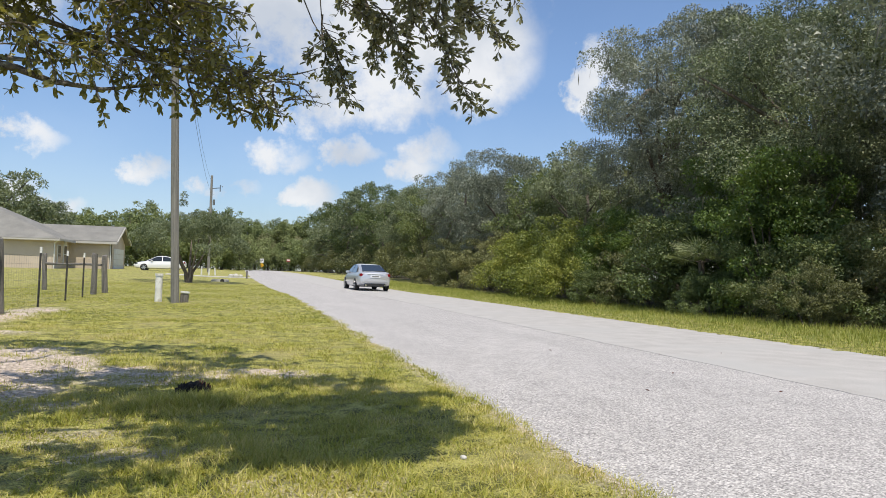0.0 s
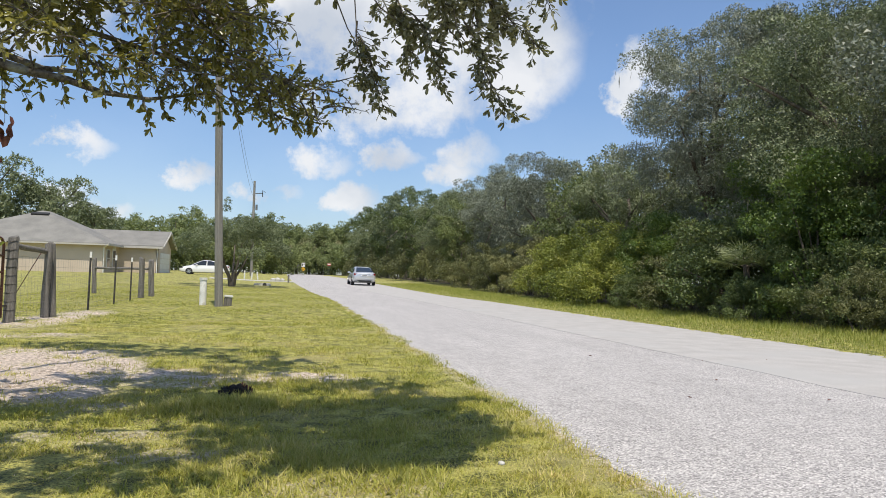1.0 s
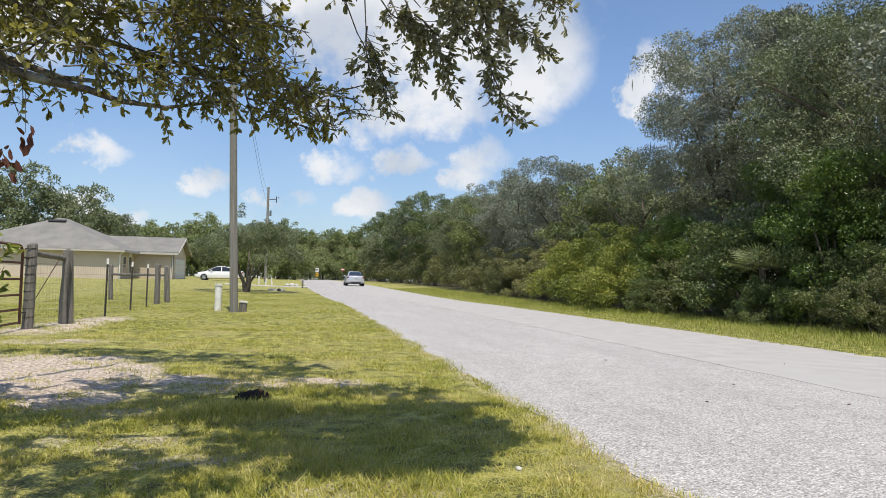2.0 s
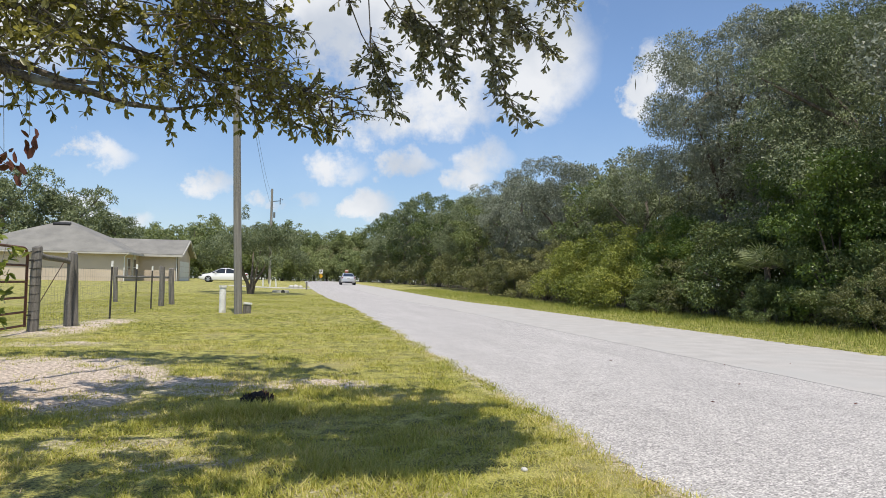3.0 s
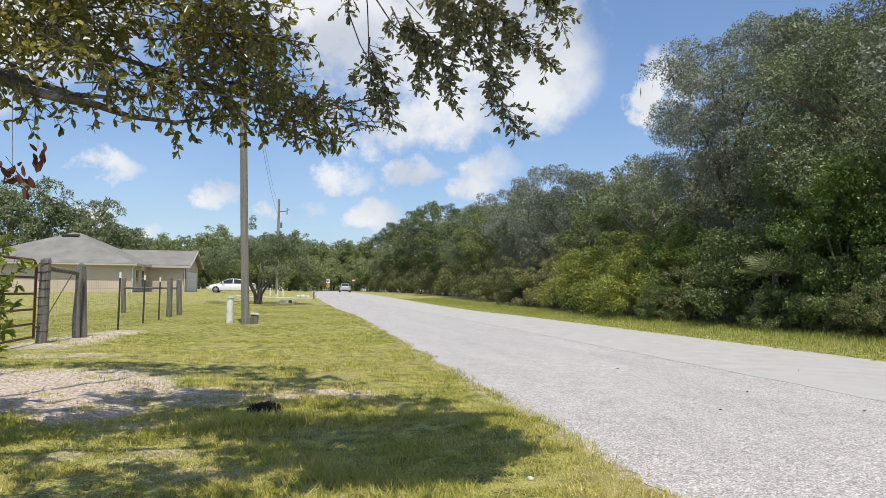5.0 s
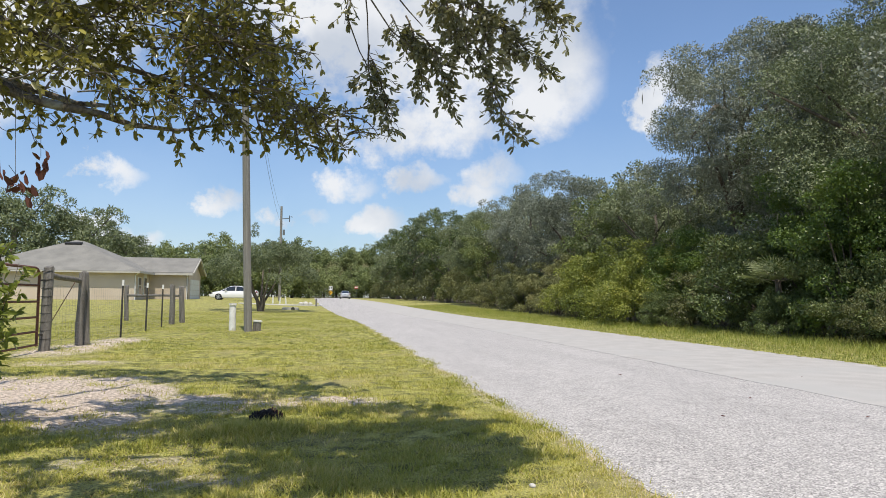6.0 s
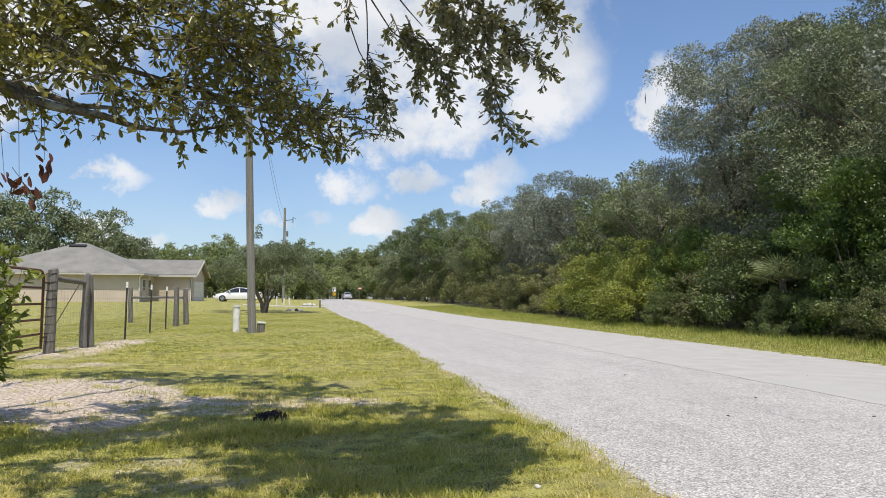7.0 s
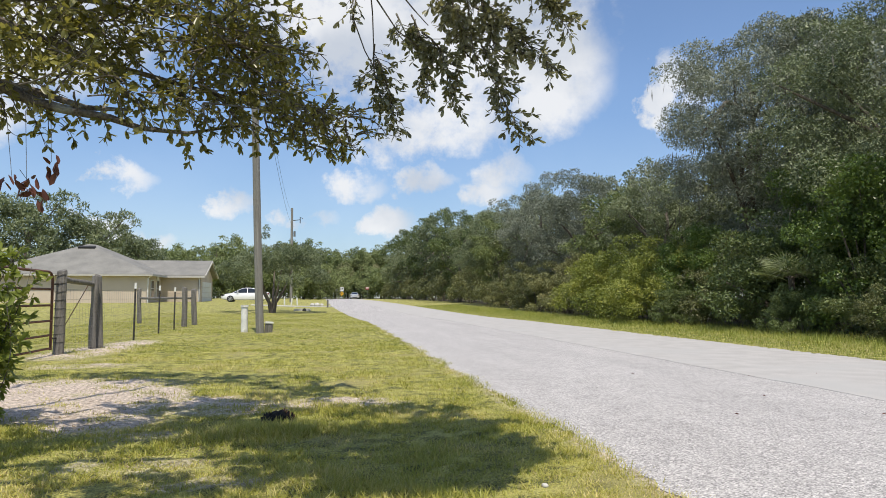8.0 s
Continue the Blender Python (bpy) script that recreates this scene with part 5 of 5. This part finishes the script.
    # hanging clusters further out
    for s, e, n, l in (((0.24, 4.5, 3.0), (0.2, 4.5, 2.72), 6, 6), ((0.36, 4.5, 2.6), (0.42, 4.5, 2.25), 18, 8), ((0.38, 4.5, 2.5), (0.5, 4.5, 2.12), 20, 8),
                       ((0.6, 4.6, 2.85), (0.72, 4.6, 2.4), 22, 8), ((0.66, 4.5, 2.7), (0.86, 4.5, 2.25), 20, 8), ((0.8, 4.6, 3.1), (0.98, 4.6, 2.6), 26, 8), ((0.5, 4.6, 2.85), (0.62, 4.6, 2.62), 8, 7),
                       ((0.9, 4.5, 3.1), (1.15, 4.5, 2.6), 26, 8), ((1.05, 4.5, 2.65), (1.2, 4.5, 2.38), 14, 7), ((1.15, 4.5, 2.45), (1.36, 4.5, 2.06), 15, 7), ((1.0, 4.6, 2.95), (1.58, 4.6, 2.56), 24, 8),
                       ((1.1, 4.5, 3.15), (1.64, 4.5, 2.8), 22, 8), ((1.2, 4.6, 3.2), (1.55, 4.5, 2.95), 18, 8), ((0.7, 4.7, 3.1), (1.0, 4.7, 2.75), 18, 8), ((1.05, 4.6, 3.0), (1.35, 4.6, 2.65), 20, 8)):
        spray(rng, hang, hung, s, e, int(n * (1.6 if e[0] < 0.6 else 2.3)), l, 0.15, 0.05, 0.3)
    # bare hanging twigs
    for pts in (((0.25, 4.5, 3.1), (0.22, 4.5, 2.75), (0.3, 4.5, 2.55), (0.36, 4.5, 2.45)), ((0.3, 4.5, 3.1), (0.34, 4.5, 2.8), (0.36, 4.5, 2.5)), ((0.32, 4.5, 2.95), (0.5, 4.5, 2.7), (0.72, 4.5, 2.55)), ((0.42, 4.5, 3.05), (0.6, 4.5, 2.85), (0.7, 4.5, 2.75)), ((0.8, 4.5, 3.2), (0.95, 4.5, 2.95), (1.0, 4.5, 2.6), (1.15, 4.5, 2.4))):
        tube(hang, pts, np.linspace(0.006, 0.003, len(pts)), 5, False)
    # unseen upper boughs added to shade the lawn: shaded place, size, bough's height
    high = []
    for gx, gy, rx, ry, z, n in ((-2.9, 10.0, 1.3, 0.35, 5.2, 26), (-1.2, 9.3, 1.1, 0.4, 5.0, 22), (-0.2, 8.5, 0.5, 0.3, 4.8, 7), (-1.25, 7.0, 0.7, 0.5, 4.6, 30), (-1.0, 5.7, 0.5, 0.35, 4.2, 5), (-0.15, 8.1, 0.35, 0.3, 4.8, 8), (-1.95, 5.0, 0.2, 0.4, 3.9, 4), (-1.0, 3.72, 0.7, 0.08, 3.6, 4),
                                 (0.3, 4.9, 0.85, 0.6, 3.9, 48), (0.85, 4.9, 0.45, 0.5, 3.8, 36), (0.5, 4.2, 0.5, 0.3, 3.6, 32), (1.0, 4.5, 0.35, 0.4, 3.7, 18), (1.0, 5.5, 0.3, 0.3, 3.8, 8), (-0.6, 6.9, 0.7, 0.35, 4.6, 14), (0.75, 6.5, 0.5, 0.35, 4.5, 14), (-0.5, 4.0, 0.5, 0.25, 3.8, 8), (-1.3, 4.3, 0.3, 0.12, 3.8, 3), (-0.5, 7.6, 0.5, 0.25, 4.6, 5)):
        for i in range(int(n * (2.4 if gy < 5.2 else 1.8))):
            a, r = rng.random() * 6.283, rng.random() ** 0.5
            zz = z + rng.uniform(-0.3, 0.3)
            x, y = gx + rx * r * math.cos(a) + zz * 0.022, gy + ry * r * math.sin(a) - zz * 0.437
            spray(rng, twig, high, (x, y, zz), (x + rng.normal() * 0.2, y + rng.normal() * 0.2, zz + rng.normal() * 0.1), 7, 7, 0.15, 0.095)
    for e in ((-3.2, 7.6, 5.1), (-1.6, 7.0, 4.95), (-1.8, 5.2, 4.55), (-0.1, 3.1, 3.95), (-0.9, 2.5, 3.9)):
        e = Vector(e)
        s = base + Vector((1.2, 1.0, 4.2))
        tube(limb, [s, s.lerp(e, 0.4) + Vector((0, 0, 0.25)), s.lerp(e, 0.75) + Vector((0, 0, 0.15)), e], [0.09, 0.06, 0.035, 0.012], 7)
    smooth(part("trunk", limb, LIMB, top))
    tagged(part("twigwork", twig, LIMB, top), kind="stuff")
    branch = part("hanging_branch", hang, LIMB, top, "thin leafy branch hanging free and swaying")
    leaves_of(hung, "leaves", HANG_LEAF, branch)
    leaves_of(rows, "leaves", NEAR_LEAF, top)
    leaves_of(high, "upper_leaves", NEAR_LEAF, top)
    # dead sprigs
    dead, tw = [], bmesh.new()
    for s, e in (((-1.72, 4.5, 2.1), (-1.70, 4.5, 1.68)), ((-1.82, 4.5, 2.05), (-1.78, 4.5, 1.70)), ((-1.58, 4.5, 2.05), (-1.57, 4.5, 1.80)), ((-1.74, 4.5, 1.75), (-1.66, 4.5, 1.64))):
        tube(tw, [s, e], [0.002, 0.0015], 4, False)
        for i in range(8):
            dead.append((e[0] + rng.normal() * 0.03, e[1] + rng.normal() * 0.03, e[2] + rng.normal() * 0.03, *(rng.normal(size=3) * 0.5 - (0, 0, 0.8)), *rng.normal(size=3), 0.07 + 0.02 * rng.random()))
    dt = tagged(part("dead_twig", tw, LIMB, top), kind="stuff")
    leaves_of(dead, "dead_leaves", DEAD_LEAF, top)["label"] = "brown dead leaves"
    return branch


hanging_branch = near_oak()


def near_shrub():
    rng = np.random.default_rng(78)
    top = tagged(new("shrub"), "leafy green shrub standing in the grass", "shrub")
    stem, rows = bmesh.new(), []
    for k in range(58):
        a = rng.random() * 6.283
        r = 0.4 * rng.random() ** 0.5
        h = 0.5 + 1.1 * rng.random() * (1.15 - r)
        s = Vector((-2.77 + 0.05 * rng.normal(), 6.25 + 0.05 * rng.normal(), -0.05))
        e = Vector((-2.77 + r * math.cos(a) * 1.15, 6.25 + r * math.sin(a), h * 1.05))
        spray(rng, stem, rows, s, e, 13, 8, 0.12, 0.085, 0.8)
    tagged(part("stems", stem, LIMB, top), kind="stuff")
    leaves_of(rows, "leaves", SHRUB_LEAF, top, 0.4)


near_shrub()


# ---- grass ----
def blades(name, n, sample, height, width, material, label, lean=0.5, seed=0):
    rng = np.random.default_rng(seed)
    x, y, keep_h = sample(rng, n)
    n = len(x)
    base = np.stack([x, y, land(x, y) - 0.01], -1)
    a = rng.random(n) * 6.283
    h = height * (0.5 + rng.random(n)) * keep_h
    out = np.stack([np.cos(a), np.sin(a), 0 * a], -1)
    side = np.stack([-np.sin(a), np.cos(a), 0 * a], -1) * (width * (0.6 + 0.8 * rng.random(n)))[:, None]
    tip = base + out * (h * lean * rng.random(n))[:, None] + np.stack([0 * h, 0 * h, h], -1)
    v = np.stack([base - side, base + side, tip], 1).reshape(-1, 3)
    f = np.arange(3 * n).reshape(-1, 3)
    tagged(new(name, mesh_of(name, v, f, material)), label, "grass", kind="stuff")


def lawn_at(rng, d, n):
    az = np.radians(rng.uniform(-52, 42, n))
    x, y = d * np.sin(az), d * np.cos(az)
    edge = 1.84 + 0.05 * np.sin(y * 7) + 0.05 * np.sin(y * 2.3) + 0.05 * rng.normal(size=n)
    thin = np.sin(x * 4.1 + 2 * np.sin(y * 1.7)) * np.sin(y * 3.3 + 2 * np.sin(x * 2.3))
    ok = (x < edge) & (x > -7) & (rng.random(n) > bare(x, y) * 1.05 - 0.06) & (rng.random(n) < 0.72 + 0.28 * thin)
    k = 1.0 + 0.4 * np.sin(x * 1.9 + 1) * np.sin(y * 2.1) + 0.3 * thin
    tall = np.exp(-(((x + 0.3) / 0.55) ** 2 + ((y - 5.5) / 0.4) ** 2)) + 0.3 * np.exp(-(((x + 2.4) / 0.6) ** 2 + ((y - 5.3) / 0.5) ** 2))
    return x[ok], y[ok], (k + 1.6 * tall)[ok]


def close_sample(rng, n):
    return lawn_at(rng, 1.7 + 5.3 * rng.random(n) ** 0.8, n)


def lawn_sample(rng, n):
    return lawn_at(rng, 5.5 + 10 * rng.random(n) ** 1.1, n)


def edge_sample(rng, n):
    y = 2.2 + 26 * rng.random(n) ** 1.5
    x = 1.74 + 0.06 * rng.normal(size=n) + 0.06 * np.sin(y * 2.9)
    return x, y, 0.7 + 0.6 * rng.random(n)


def verge_sample(rng, n):
    y = 4 + 60 * rng.random(n) ** 1.5
    x = 8.75 + bend(y) + 4.3 * rng.random(n)
    k = 0.5 + 1.3 * np.clip((x - 9.3 - bend(y)) / 3.5, 0, 1)
    return x, y, k


blades("near_grass", 230000, close_sample, 0.03, 0.0042, GRASS, "short mown grass blades by the road", 2.4, 1)
blades("grass", 260000, lawn_sample, 0.03, 0.0052, GRASS, "short mown grass blades of the lawn", 2.4, 4)
blades("edge_grass", 16000, edge_sample, 0.03, 0.004, GRASS, "ragged grass growing over the road's edge", 1.6, 5)


def mid_sample(rng, n):
    y = 14 + 30 * rng.random(n) ** 1.3
    x = rng.uniform(-9, 1.75, n) + bend(y)
    ok = rng.random(n) > bare(x, y) * 1.1
    return x[ok], y[ok], (1 + 0.4 * np.sin(x * 1.3) * np.sin(y * 0.9))[ok]


blades("far_grass", 85000, mid_sample, 0.03, 0.0105, GRASS, "short mown grass further over the lawn", 2.4, 3)
blades("verge_grass", 70000, verge_sample, 0.095, 0.008, TALL_GRASS, "longer unmown grass along the wood", 1.2, 2)




def straw_sample(rng, n):
    """Dead straw and leaf scraps, thickest round the worn ground."""
    x, y = rng.uniform(-4.5, 1.7, n), 2.4 + 9 * rng.random(n) ** 1.2
    worn = np.exp(-((x + 1.1) / 1.5) ** 2 - ((y - 6.2) / 2.2) ** 2)
    ok = rng.random(n) < 0.12 + 0.75 * worn
    return x[ok], y[ok], (0.6 + 0.9 * rng.random(n))[ok]


blades("straw", 60000, straw_sample, 0.016, 0.0042, DRY_GRASS, "dead straw and leaf scraps lying on worn grass", 4.5, 6)

# ---- what moves ----
def motions():
    rows = []
    for t, x, y in ((0.0, 6.4, 39.2), (0.5, 5.98, 47.7), (1.0, 5.68, 56.2), (1.5, 5.38, 64.0), (3.0, 5.06, 87.0), (4.0, 5.1, 103.0), (4.5, 5.2, 111.0), (6.0, 5.42, 130.0), (7.0, 5.65, 141.5), (8.0, 5.98, 152.0)):
        turn = 3.6 * math.exp(-(y - 39) / 22) - 0.8
        rows.append((t, Matrix.Translation((x, y, float(land(x, y)) + 0.02)) @ Matrix.Rotation(radians(turn), 4, "Z")))
    walk(silver_car, rows)
    # the free branch drifts slowly in the breeze
    pivot = Matrix.Translation((0.8, 4.55, 4.1))
    sway = ((0.0, -2.3), (0.5, -1.2), (1.0, -1.3), (1.5, -0.7), (2.2, -0.1), (3.0, -0.4), (3.5, 0.3), (4.0, 0.0), (4.5, 0.4), (5.2, 1.0), (6.0, 1.2), (6.5, 1.9), (7.0, 2.0), (7.5, 1.5), (8.0, 1.7))
    walk(hanging_branch, [(t, pivot @ Matrix.Rotation(radians(a), 4, "Y") @ pivot.inverted()) for t, a in sway])


motions()
